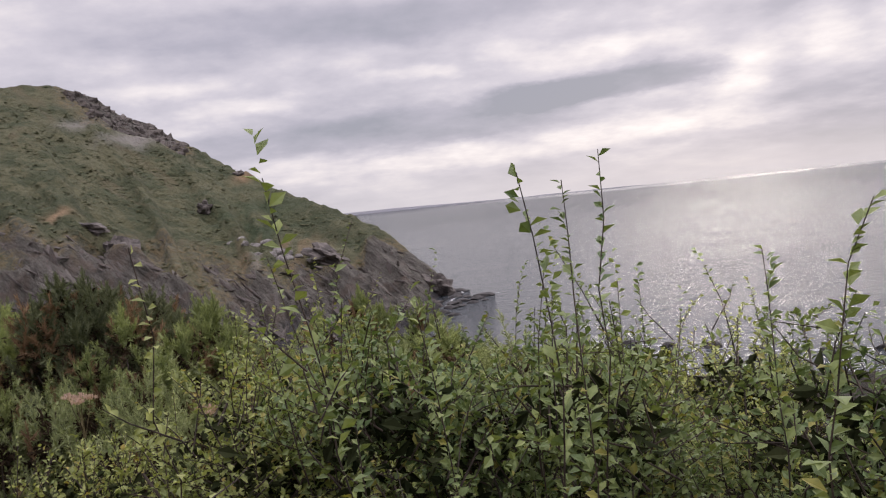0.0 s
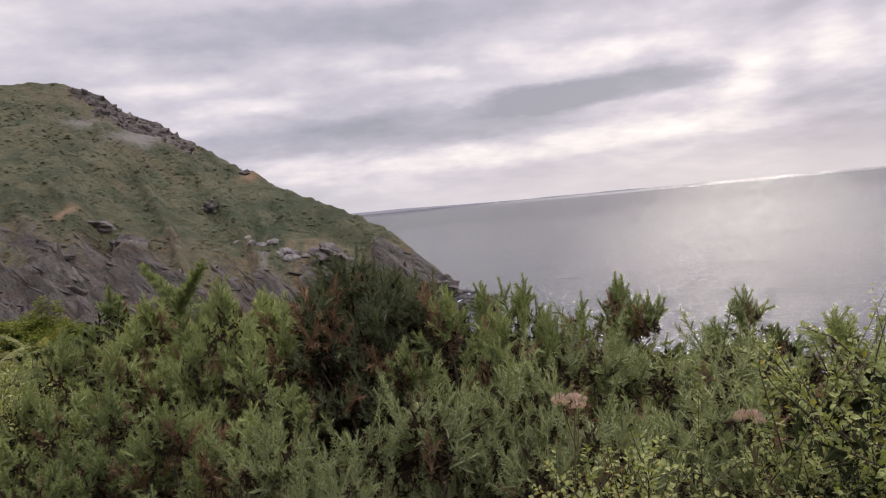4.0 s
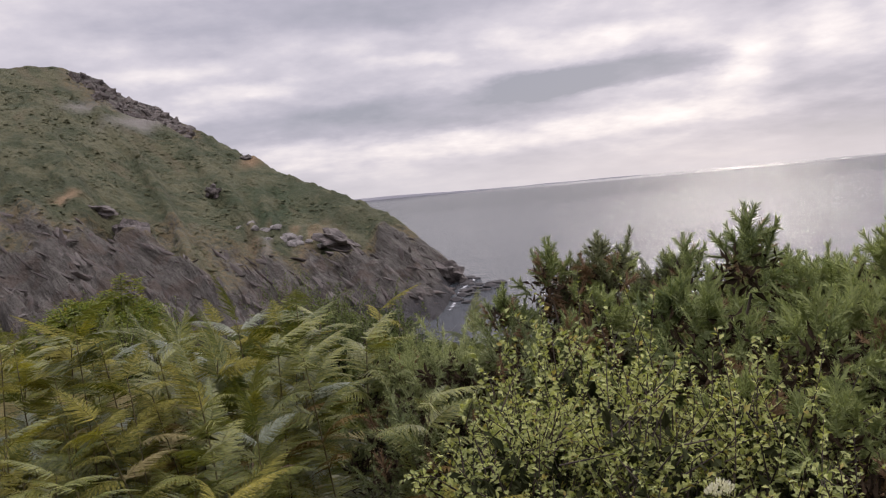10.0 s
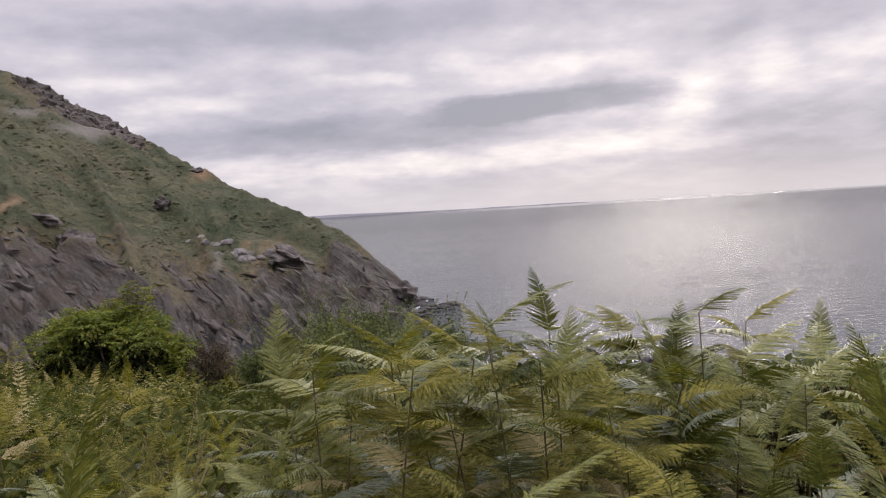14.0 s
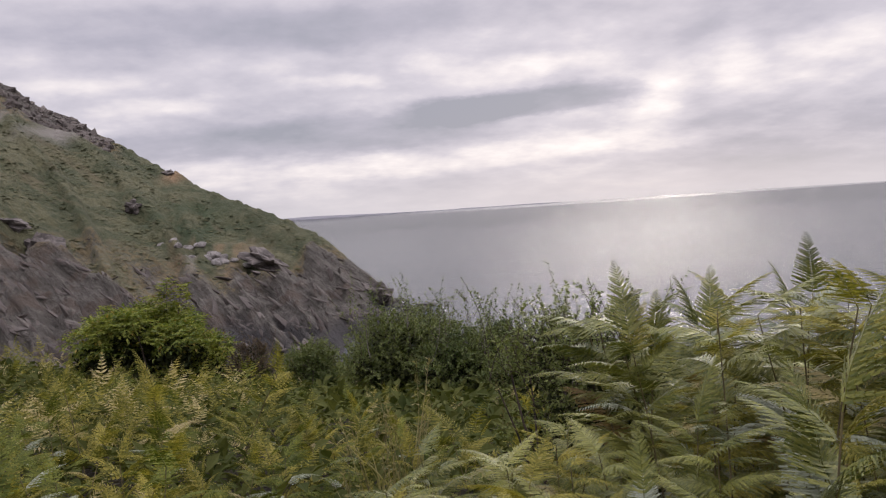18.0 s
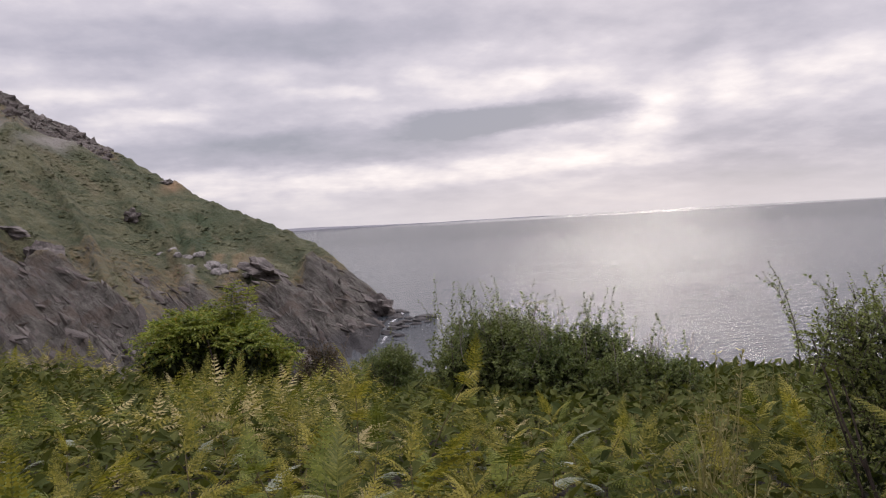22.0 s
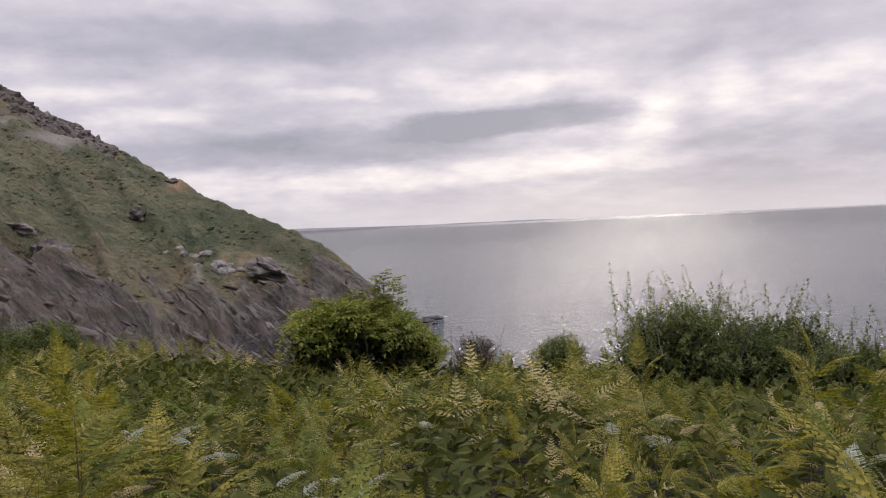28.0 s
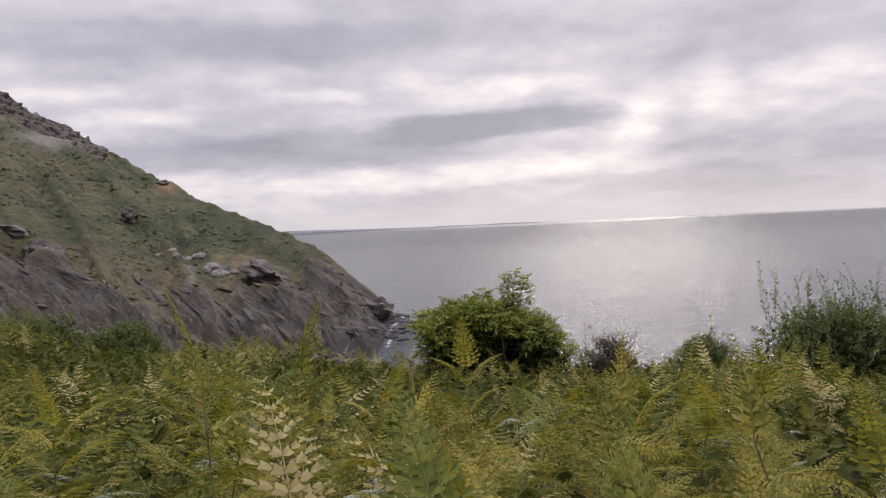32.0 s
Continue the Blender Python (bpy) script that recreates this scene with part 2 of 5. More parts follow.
def land(x, y):
    n = near_land(x, y)
    h, bare, pale, dry, wet = headland(x, y)
    hill = smooth(-0.5, 0.5, h - n)
    s, q = path_frame(x, y)
    shore = smooth(6, 2, n)
    z = np.maximum(np.maximum(n + shore * 1.3 * np.abs(fbm(x / 5, y / 5, 4, 71)), h), -7.0)
    trod = smooth(0.75, 0.4, np.abs(q) + 0.25 * fbm(x / 0.8, y / 0.8, 2, 73)) * (1 - hill)
    return z, np.maximum(hill * bare, shore * (1 - hill)), hill * pale, np.maximum(hill * dry, trod), wet, hill


def ground_z(x, y):
    return float(near_land(np.array([x], float), np.array([y], float))[0])


# ---------------------------------------------------------------- mesh helpers
def tri_mesh(name, verts, tris, mat, soft=False, extra=()):
    """A mesh from arrays of corners and triangles."""
    me = bpy.data.meshes.new(name)
    v, f = np.asarray(verts, np.float32), np.asarray(tris, np.int32)
    me.vertices.add(len(v))
    me.vertices.foreach_set("co", v.ravel())
    me.loops.add(f.size)
    me.loops.foreach_set("vertex_index", f.ravel())
    me.polygons.add(len(f))
    me.polygons.foreach_set("loop_start", np.arange(0, f.size, f.shape[1], dtype=np.int32))
    me.polygons.foreach_set("use_smooth", np.full(len(f), soft))
    for key, values in extra:
        me.attributes.new(key, "FLOAT", "POINT").data.foreach_set("value", np.asarray(values, np.float32))
    me.materials.append(mat)
    me.update(calc_edges=True)
    return me


def ring_sheet(az, rad, hub):
    a, r = np.meshgrid(np.radians(az), rad)
    x, y = hub[0] + r * np.sin(a), hub[1] + r * np.cos(a)
    n, m = len(az), len(rad)
    i = np.arange(m - 1)[:, None] * n + np.arange(n)[None, :]
    j = np.arange(m - 1)[:, None] * n + (np.arange(n)[None, :] + 1) % n
    return x.ravel(), y.ravel(), np.stack([i + n, j + n, j, i], -1).reshape(-1, 4)


# ---------------------------------------------------------------- materials
def material(name):
    m = bpy.data.materials.new(name)
    m.use_nodes = True
    return m, Graph(m.node_tree)


def finish(g, color, rough=0.8, bump=None, strength=0.4, distance=0.02, spec=0.4, trans=0.0, trans_color=None):
    p = g.node("ShaderNodeBsdfPrincipled")
    g.put(p.inputs["Base Color"], color if hasattr(color, "is_output") else (*color, 1))
    g.put(p.inputs["Roughness"], rough)
    p.inputs["Specular IOR Level"].default_value = spec
    if bump is not None:
        b = g.node("ShaderNodeBump")
        b.inputs["Strength"].default_value, b.inputs["Distance"].default_value = strength, distance
        g.put(b.inputs["Height"], bump)
        g.l.new(b.outputs[0], p.inputs["Normal"])
    shade = p.outputs[0]
    if trans:
        t = g.node("ShaderNodeBsdfTranslucent")
        g.put(t.inputs[0], trans_color if trans_color is not None else color)
        mix = g.node("ShaderNodeMixShader")
        mix.inputs[0].default_value = trans
        g.l.new(shade, mix.inputs[1])
        g.l.new(t.outputs[0], mix.inputs[2])
        shade = mix.outputs[0]
    g.l.new(shade, g.node("ShaderNodeOutputMaterial").inputs[0])


def attr(g, name):
    return g.node("ShaderNodeAttribute", attribute_name=name).outputs["Fac"]


def ground_material():
    m, g = material("hillside")
    pos = g.node("ShaderNodeNewGeometry").outputs["Position"]
    n1, n2, n3 = g.noise(pos, 0.09, 5, 0.6), g.noise(pos, 0.5, 5, 0.65), g.noise(pos, 2.5, 4, 0.6)
    turf = g.mix(g.ramp(n1, 0.36, 0.62), (0.066, 0.075, 0.040), (0.116, 0.112, 0.062))
    turf = g.mix(g.ramp(n2, 0.50, 0.66, 0, 0.6), turf, (0.034, 0.044, 0.021))
    turf = g.mix(g.ramp(n3, 0.54, 0.70, 0, 0.45), turf, (0.135, 0.124, 0.066))
    turf = g.mix(g.ramp(n3, 0.46, 0.34, 0, 0.6), turf, (0.030, 0.038, 0.018))
    turf = g.mix(attr(g, "lush"), turf, g.mix(n2, (0.034, 0.050, 0.024), (0.058, 0.076, 0.038)))
    x, y, z = g.split(pos)
    across = g.math("ADD", g.math("MULTIPLY", x, 0.60), g.math("MULTIPLY", z, 0.80))
    along = g.math("SUBTRACT", g.math("MULTIPLY", x, 0.80), g.math("MULTIPLY", z, 0.60))
    bed = g.xyz(g.math("MULTIPLY", across, 0.55), g.math("MULTIPLY", along, 0.07), g.math("MULTIPLY", y, 0.05))
    r1, r2 = g.noise(bed, 1.0, 7, 0.68, 0.4), g.noise(pos, 0.9, 6, 0.7)
    rock = g.mix(g.ramp(r1, 0.32, 0.68), (0.064, 0.058, 0.049), (0.150, 0.137, 0.117))
    rock = g.mix(g.ramp(r2, 0.56, 0.70, 0, 0.5), rock, (0.195, 0.182, 0.157))
    rock = g.mix(g.ramp(r2, 0.46, 0.34, 0, 0.7), rock, (0.060, 0.053, 0.050))
    rock = g.mix(g.ramp(n1, 0.50, 0.62, 0, 0.55), rock, (0.105, 0.076, 0.058))
    drift = g.noise(g.xyz(g.math("MULTIPLY", across, 0.10), g.math("MULTIPLY", along, 0.022), g.math("MULTIPLY", y, 0.02)), 1.0, 5, 0.62, 0.6)
    turf = g.mix(g.ramp(drift, 0.52, 0.64, 0, 0.75), turf, g.mix(n3, (0.030, 0.040, 0.020), (0.058, 0.066, 0.032)))
    turf = g.mix(g.ramp(drift, 0.45, 0.34, 0, 0.55), turf, (0.128, 0.104, 0.062))
    color = g.mix(attr(g, "bare"), turf, rock)
    rim = g.math("MULTIPLY", attr(g, "bare"), g.math("SUBTRACT", 1.0, attr(g, "bare")))
    color = g.mix(g.math("MULTIPLY", g.ramp(rim, 0.06, 0.22), g.ramp(n2, 0.44, 0.58, 0.0, 0.7)), color, (0.165, 0.128, 0.066))
    color = g.mix(attr(g, "pale"), color, (0.225, 0.21, 0.185))
    earth = g.mix(g.ramp(n3, 0.4, 0.6), (0.30, 0.205, 0.12), (0.20, 0.135, 0.08))
    color = g.mix(attr(g, "dry"), color, earth)
    color = g.mix(g.math("MULTIPLY", attr(g, "wet"), attr(g, "bare")), color, (0.045, 0.042, 0.042))
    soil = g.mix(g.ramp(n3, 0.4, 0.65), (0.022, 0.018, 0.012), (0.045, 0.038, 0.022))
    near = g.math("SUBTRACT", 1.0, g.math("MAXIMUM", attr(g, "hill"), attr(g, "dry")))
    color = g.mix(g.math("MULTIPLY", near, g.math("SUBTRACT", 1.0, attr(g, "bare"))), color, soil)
    height = g.math("ADD", g.math("MULTIPLY", r1, g.math("MULTIPLY", attr(g, "bare"), 1.6)), g.math("ADD", g.math("MULTIPLY", n2, 0.6), g.math("MULTIPLY", r2, 0.6)))
    finish(g, color, 0.92, height, 1.0, 2.2, 0.2)
    return m


def sea_material():
    m, g = material("sea_water")
    pos = g.node("ShaderNodeNewGeometry").outputs["Position"]
    crests = g.mapping(pos, scale=(0.16, 1.0, 1.0), rot=(0, 0, radians(-20)))
    turn = g.mapping(pos, scale=(0.85, 1.0, 1.0), rot=(0, 0, radians(-16)))
    swell = g.noise(crests, 0.55, 3, 0.6)
    chop = g.noise(turn, 0.62, 4, 0.6)
    groups = g.noise(g.mapping(pos, scale=(0.09, 0.24, 1.0), rot=(0, 0, radians(-20))), 1.0, 3, 0.6)
    lanes = g.noise(g.mapping(pos, scale=(0.004, 0.030, 1), rot=(0, 0, radians(-16))), 1.0, 4, 0.6)
    rough_water = g.ramp(lanes, 0.40, 0.60, 0.85, 1.15)
    height = g.math("ADD", g.math("MULTIPLY", swell, g.math("MULTIPLY", rough_water, 0.8)), g.math("MULTIPLY", chop, g.math("MULTIPLY", rough_water, 1.7)))
    height = g.math("ADD", height, g.math("MULTIPLY", groups, 2.4))
    p = g.node("ShaderNodeBsdfPrincipled")
    g.put(p.inputs["Base Color"], g.mix(lanes, (0.026, 0.032, 0.036), (0.044, 0.052, 0.056)))
    g.put(p.inputs["Roughness"], g.ramp(lanes, 0.35, 0.65, 0.03, 0.06))
    p.inputs["IOR"].default_value = 1.33
    b = g.node("ShaderNodeBump")
    b.inputs["Strength"].default_value, b.inputs["Distance"].default_value = 0.42, 1.0
    g.put(b.inputs["Height"], height)
    g.l.new(b.outputs[0], p.inputs["Normal"])
    # dark diffuse mixed in stands for less reflected sky, more of it farther out
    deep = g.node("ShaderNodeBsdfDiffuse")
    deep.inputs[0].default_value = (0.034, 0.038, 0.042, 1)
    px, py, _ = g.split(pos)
    # a far strip on the right is spared, standing for a bright glint
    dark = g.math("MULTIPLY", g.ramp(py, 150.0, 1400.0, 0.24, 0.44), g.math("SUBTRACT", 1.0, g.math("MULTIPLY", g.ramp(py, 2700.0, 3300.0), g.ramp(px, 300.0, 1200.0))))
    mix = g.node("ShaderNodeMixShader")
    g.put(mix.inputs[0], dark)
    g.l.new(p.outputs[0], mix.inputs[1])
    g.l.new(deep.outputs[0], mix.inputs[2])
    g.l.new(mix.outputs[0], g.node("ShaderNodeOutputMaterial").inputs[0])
    return m


def leaf_material(name, dark, light, rough=0.5, trans=0.35, spec=0.5, odd=None, odd_part=0.06):
    """Leaves that differ one from another, and plant from plant."""
    m, g = material(name)
    geo = g.node("ShaderNodeNewGeometry")
    info = g.node("ShaderNodeObjectInfo")
    one = geo.outputs["Random Per Island"]
    mixed = g.math("ADD", g.math("MULTIPLY", one, 0.65), g.math("MULTIPLY", info.outputs["Random"], 0.35))
    spots = g.noise(geo.outputs["Position"], 1.1, 4, 0.65)
    mixed = g.math("ADD", mixed, g.math("MULTIPLY", g.math("SUBTRACT", spots, 0.5), 1.5), clamp=True)
    color = g.mix(mixed, dark, light)
    if odd:
        color = g.mix(g.ramp(one, 1 - odd_part, 1 - odd_part * 0.6), color, odd)
    fine = g.noise(geo.outputs["Position"], 90.0, 2, 0.5)
    color = g.mix(g.ramp(fine, 0.45, 0.75, 0, 0.3), color, tuple(c * 0.55 for c in dark))
    lit = g.mix(1.0, color, (1.25, 1.3, 0.55), "MULTIPLY")
    finish(g, color, rough + 0.08, None, spec=spec * 0.45, trans=trans, trans_color=lit)
    return m


def bark_material(name, a, b):
    m, g = material(name)
    pos = g.node("ShaderNodeNewGeometry").outputs["Position"]
    n = g.noise(g.mapping(pos, scale=(40, 40, 9)), 1.0, 4, 0.65)
    finish(g, g.mix(g.ramp(n, 0.35, 0.65), a, b), 0.85, n, 0.5, 0.004)
    return m


M_GROUND, M_SEA = ground_material(), sea_material()
M_GORSE = leaf_material("gorse_green", (0.115, 0.145, 0.062), (0.400, 0.440, 0.185), 0.6, 0.25, 0.3)
M_GORSE_PALE = leaf_material("gorse_pale_green", (0.135, 0.160, 0.078), (0.400, 0.430, 0.215), 0.6, 0.25, 0.3)
M_GORSE_DARK = leaf_material("gorse_dark_green", (0.075, 0.090, 0.050), (0.215, 0.225, 0.125), 0.6, 0.2, 0.25)
M_GORSE_DEAD = leaf_material("gorse_dead_brown", (0.117, 0.075, 0.044), (0.312, 0.202, 0.117), 0.75, 0.1, 0.2)
M_FERN = leaf_material("bracken_green", (0.048, 0.060, 0.014), (0.335, 0.290, 0.070), 0.60, 0.34, 0.12, odd=(0.30, 0.27, 0.12), odd_part=0.05)
M_FERN_DEEP = leaf_material("bracken_deep_green", (0.049, 0.070, 0.017), (0.246, 0.241, 0.058), 0.28, 0.18, 0.60)
# paler blades: the silvery sheen of reflected sky is put into the colour
M_FERN_SHEEN = leaf_material("bracken_sheen_green", (0.103, 0.125, 0.069), (0.309, 0.335, 0.249), 0.35, 0.15, 0.7)
M_FERN_MOSS = leaf_material("bracken_moss_green", (0.039, 0.057, 0.011), (0.172, 0.184, 0.039), 0.6, 0.25, 0.2)
M_FERN_TAN = leaf_material("bracken_straw", (0.230, 0.190, 0.081), (0.414, 0.356, 0.184), 0.6, 0.3, 0.35)
M_FERN_RUST = leaf_material("bracken_rust", (0.10, 0.070, 0.028), (0.23, 0.155, 0.058), 0.6, 0.3, 0.3)
M_STALK = bark_material("bracken_stalk", (0.075, 0.060, 0.028), (0.16, 0.13, 0.055))
# near-black fill leaves: the shade inside bushes is put into their colour
M_INNER_SHADE = leaf_material("inner_thicket", (0.018, 0.024, 0.010), (0.050, 0.055, 0.024), 0.9, 0.0, 0.1)
M_INNER_SHADE_BROWN = leaf_material("shade_thicket_brown", (0.022, 0.016, 0.010), (0.060, 0.042, 0.026), 0.9, 0.0, 0.1)
M_TWIG = bark_material("dark_twig", (0.030, 0.022, 0.018), (0.085, 0.062, 0.048))
M_TWIG_GREY = bark_material("grey_twig", (0.10, 0.085, 0.072), (0.22, 0.19, 0.165))
M_THORN = leaf_material("thorn_leaf", (0.084, 0.128, 0.049), (0.277, 0.321, 0.116), 0.40, 0.25, 0.6, odd=(0.26, 0.24, 0.06), odd_part=0.08)
M_THORN_LIGHT = leaf_material("thorn_leaf_yellowing", (0.156, 0.190, 0.069), (0.438, 0.453, 0.169), 0.45, 0.33, 0.5, odd=(0.33, 0.27, 0.08), odd_part=0.06)
M_ELDER = leaf_material("elder_leaf", (0.060, 0.094, 0.022), (0.282, 0.300, 0.060), 0.5, 0.30, 0.3, odd=(0.26, 0.20, 0.05), odd_part=0.07)
# a darkened leaf: shade in the gaps under the bracken is in its colour
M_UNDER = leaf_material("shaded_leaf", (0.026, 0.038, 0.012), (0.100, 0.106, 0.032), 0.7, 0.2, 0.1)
M_HEDGE = leaf_material("hedge_leaf", (0.048, 0.072, 0.024), (0.180, 0.202, 0.070), 0.5, 0.25, 0.3)
M_HEATH = leaf_material("heath_brown", (0.060, 0.042, 0.030), (0.135, 0.105, 0.060), 0.7, 0.2, 0.3)
M_PETAL_PINK = leaf_material("petal_pink", (0.40, 0.27, 0.26), (0.60, 0.47, 0.44), 0.7, 0.3, 0.2)
M_PETAL_WHITE = leaf_material("petal_white", (0.60, 0.58, 0.52), (0.80, 0.78, 0.72), 0.7, 0.3, 0.2)
M_UMBEL = leaf_material("umbel_seed", (0.12, 0.13, 0.04), (0.22, 0.23, 0.08), 0.7, 0.3, 0.2)
M_GRASS = leaf_material("dry_grass", (0.13, 0.12, 0.050), (0.30, 0.26, 0.13), 0.6, 0.3, 0.3)

# ---------------------------------------------------------------- ground and sea
az_list = np.concatenate([np.arange(-30, 9.0, 0.16), np.arange(9.0, 329.5, 1.5)])
rad_list = np.concatenate([[0.02], np.geomspace(0.5, 60, 90), np.arange(61, 118, 1.5), np.arange(118, 420, 0.95), np.geomspace(424, 1200, 14)])
gx, gy, gfaces = ring_sheet(az_list, rad_list, HUB)
gz, gbare, gpale, gdry, gwet, ghill = land(gx, gy)
gu = np.arctan2(gx - HUB[0], gy - HUB[1]) * 270
lush = ghill * np.clip(1.25 * dent(gu, gz, -30, 30, 12, 8) * smooth(-0.5, 0.1, fbm(gu / 7, gz / 5, 3, 67)), 0, 1)
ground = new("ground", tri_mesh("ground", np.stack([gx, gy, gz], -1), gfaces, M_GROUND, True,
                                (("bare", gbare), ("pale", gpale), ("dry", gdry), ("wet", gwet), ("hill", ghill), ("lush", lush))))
tagged(ground, "steep coastal hillside of turf, scrub and grey rock running into the sea", "ground", kind="structure")

sx, sy, sfaces = ring_sheet(np.arange(0, 360, 3.0), np.concatenate([[1.0], np.geomspace(30, 4850, 40)]), (0, 0))
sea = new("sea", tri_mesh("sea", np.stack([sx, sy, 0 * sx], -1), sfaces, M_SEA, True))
tagged(sea, "calm grey sea glittering under a low hidden sun", "sea", kind="structure")

# ---------------------------------------------------------------- plant building
def unit(v):
    return v / np.maximum(np.linalg.norm(v, axis=-1, keepdims=True), 1e-9)


def frames_along(d, roll):
    """Right, forward, up for each direction; the up leans to the sky, turned by roll."""
    d = unit(d)
    side = np.cross(d, np.array([0, 0, 1.0]))
    flat = np.linalg.norm(side, axis=-1, keepdims=True) < 1e-3
    side = unit(np.where(flat, np.array([1.0, 0, 0]), side))
    up = np.cross(side, d)
    c, s = np.cos(roll)[:, None], np.sin(roll)[:, None]
    return side * c + up * s, d, up * c - side * s


class Tris:
    """Collects triangles."""

    def __init__(self):
        self.v, self.f, self.n = [], [], 0

    def add(self, v, f):
        v = np.asarray(v, float).reshape(-1, 3)
        self.v.append(v)
        self.f.append(np.asarray(f).reshape(-1, 3) + self.n)
        self.n += len(v)

    def stamp(self, pv, pf, base, side, fwd, up, scale):
        """The pattern pv, pf once at each place; scale is one number or three a place."""
        k = len(base)
        scale = np.asarray(scale, float)
        scale = scale[:, None] if scale.ndim == 1 else scale
        p = pv[None] * scale[:, None, :]
        v = base[:, None] + p[..., :1] * side[:, None] + p[..., 1:2] * fwd[:, None] + p[..., 2:] * up[:, None]
        f = pf[None] + (np.arange(k) * len(pv))[:, None, None]
        self.add(v, f)

    def tube(self, pts, radii, sides=5):
        pts, radii = np.asarray(pts, float), np.asarray(radii, float)
        d = np.gradient(pts, axis=0)
        a, _, b = frames_along(d, np.zeros(len(pts)))
        ang = np.arange(sides) * 2 * np.pi / sides
        v = pts[:, None] + radii[:, None, None] * (np.cos(ang)[None, :, None] * a[:, None] + np.sin(ang)[None, :, None] * b[:, None])
        i = np.arange(len(pts) - 1)[:, None] * sides + np.arange(sides)[None]
        j = np.arange(len(pts) - 1)[:, None] * sides + (np.arange(sides)[None] + 1) % sides
        f = np.concatenate([np.stack([i, j, j + sides], -1).reshape(-1, 3), np.stack([i, j + sides, i + sides], -1).reshape(-1, 3)])
        self.add(v, f)

    def mesh(self, name, mat, soft=False):
        return tri_mesh(name, np.concatenate(self.v), np.concatenate(self.f), mat, soft)


# patterns: x across, y along, z up
LEAF_V = np.array([[0, 0, 0], [-0.5, 0.52, 0.10], [0, 0.45, -0.02], [0.5, 0.52, 0.10], [0, 1, -0.12]], float)
LEAF_F = np.array([[0, 2, 1], [0, 3, 2], [1, 2, 4], [2, 3, 4]])
SPINE_V = np.array([[-0.5, 0, 0], [0.5, 0, 0], [0, 1, 0]], float)
SPINE_F = np.array([[0, 1, 2]])


def part(name, mesh, parent, label=""):
    ob = new(name, mesh)
    ob.parent = parent
    return tagged(ob, label)


def root(name, label, category, group=""):
    return tagged(new(name), label, category, group)


def spin(x, y, z, turn=0.0, size=1.0, lean=(0.0, 0.0), tall=1.0):
    return Matrix.LocRotScale((x, y, z), Euler((lean[0], lean[1], turn)), (size, size, size * tall))


def curve_pts(a, b, bend, n, rng):
    t = np.linspace(0, 1, n)[:, None]
    a, b = np.asarray(a, float), np.asarray(b, float)
    side = rng.normal(size=3) * bend * np.linalg.norm(b - a)
    return a + (b - a) * t + side * (t * (1 - t) * 4) + rng.normal(size=(n, 3)) * 0.004 * np.linalg.norm(b - a) * (t > 0)


# ---- bracken
def blade(length, pairs, detail, rng, arch=0.5):
    """One side blade of bracken, lying along +y; feathered twice."""
    t = Tris()
    s = np.linspace(0, 1, 8 if detail else 4)
    along = np.stack([0 * s, length * s, length * arch * (0.35 * s - 0.75 * s * s)], -1)
    if detail:
        t.tube(along[::2], (0.004 * (1 - s * 0.85) * (length / 0.5) ** 0.5)[::2], 3)
    else:
        w = np.array([0.005, 0, 0]) * (1 - s[:, None] * 0.8)
        k = np.arange(len(s) - 1)
        t.add(np.concatenate([along - w, along + w]), np.concatenate([np.stack([k, k + len(s), k + len(s) + 1], -1), np.stack([k, k + len(s) + 1, k + 1], -1)]))
    si = 0.06 + 0.92 * (np.arange(pairs) / pairs) ** 0.92
    lens = length * 0.31 * (1 - si) ** 0.75 * (0.75 + 0.25 * np.minimum(1, si / 0.12)) + 0.006
    base = np.stack([0 * si, length * si, length * arch * (0.35 * si - 0.75 * si * si)], -1)
    slope = np.arctan(arch * (0.35 - 1.5 * si))
    for hand in (-1, 1):
        ang = np.radians(62 - 22 * si) + rng.normal(size=pairs) * 0.06
        d = np.stack([hand * np.sin(ang), np.cos(ang) * np.cos(slope), np.cos(ang) * np.sin(slope) - 0.10 - 0.25 * rng.random(pairs)], -1)
        side, fwd, up = frames_along(d, rng.normal(size=pairs) * 0.15)
        if detail == 0:
            pv = np.array([[0, 0.0, 0], [0.16, 0.35, 0], [0, 1, -0.10], [-0.16, 0.35, 0]], float)
            t.stamp(pv, np.array([[0, 1, 2], [0, 2, 3]]), base, side, fwd, up, lens)
            continue
        m = 3 if detail == 1 else 4
        u = (np.arange(m) + 0.5) / m
        half = (0.150 if detail == 1 else 0.085) * (1 - u) ** 0.6 + 0.012
        wide = (0.80 if detail == 1 else 0.98) / m
        pv, pf = [], []
        for k in range(m):
            z0 = -0.10 * u[k] ** 2
            for h2 in (-1, 1):
                o = len(pv)
                pv += [[0, u[k] - wide * 0.55, z0], [h2 * half[k] * 0.75, u[k] - wide * 0.15, z0 + 0.012], [h2 * half[k], u[k] + wide * 0.75, z0 - 0.01], [0, u[k] + wide * 0.55, z0]]
                pf += [[o, o + 1, o + 3], [o + 1, o + 2, o + 3]] if h2 > 0 else [[o, o + 3, o + 1], [o + 1, o + 3, o + 2]]
        t.stamp(np.array(pv), np.array(pf), base, side, fwd, up, lens)
    return t


BLADE_CACHE = {}


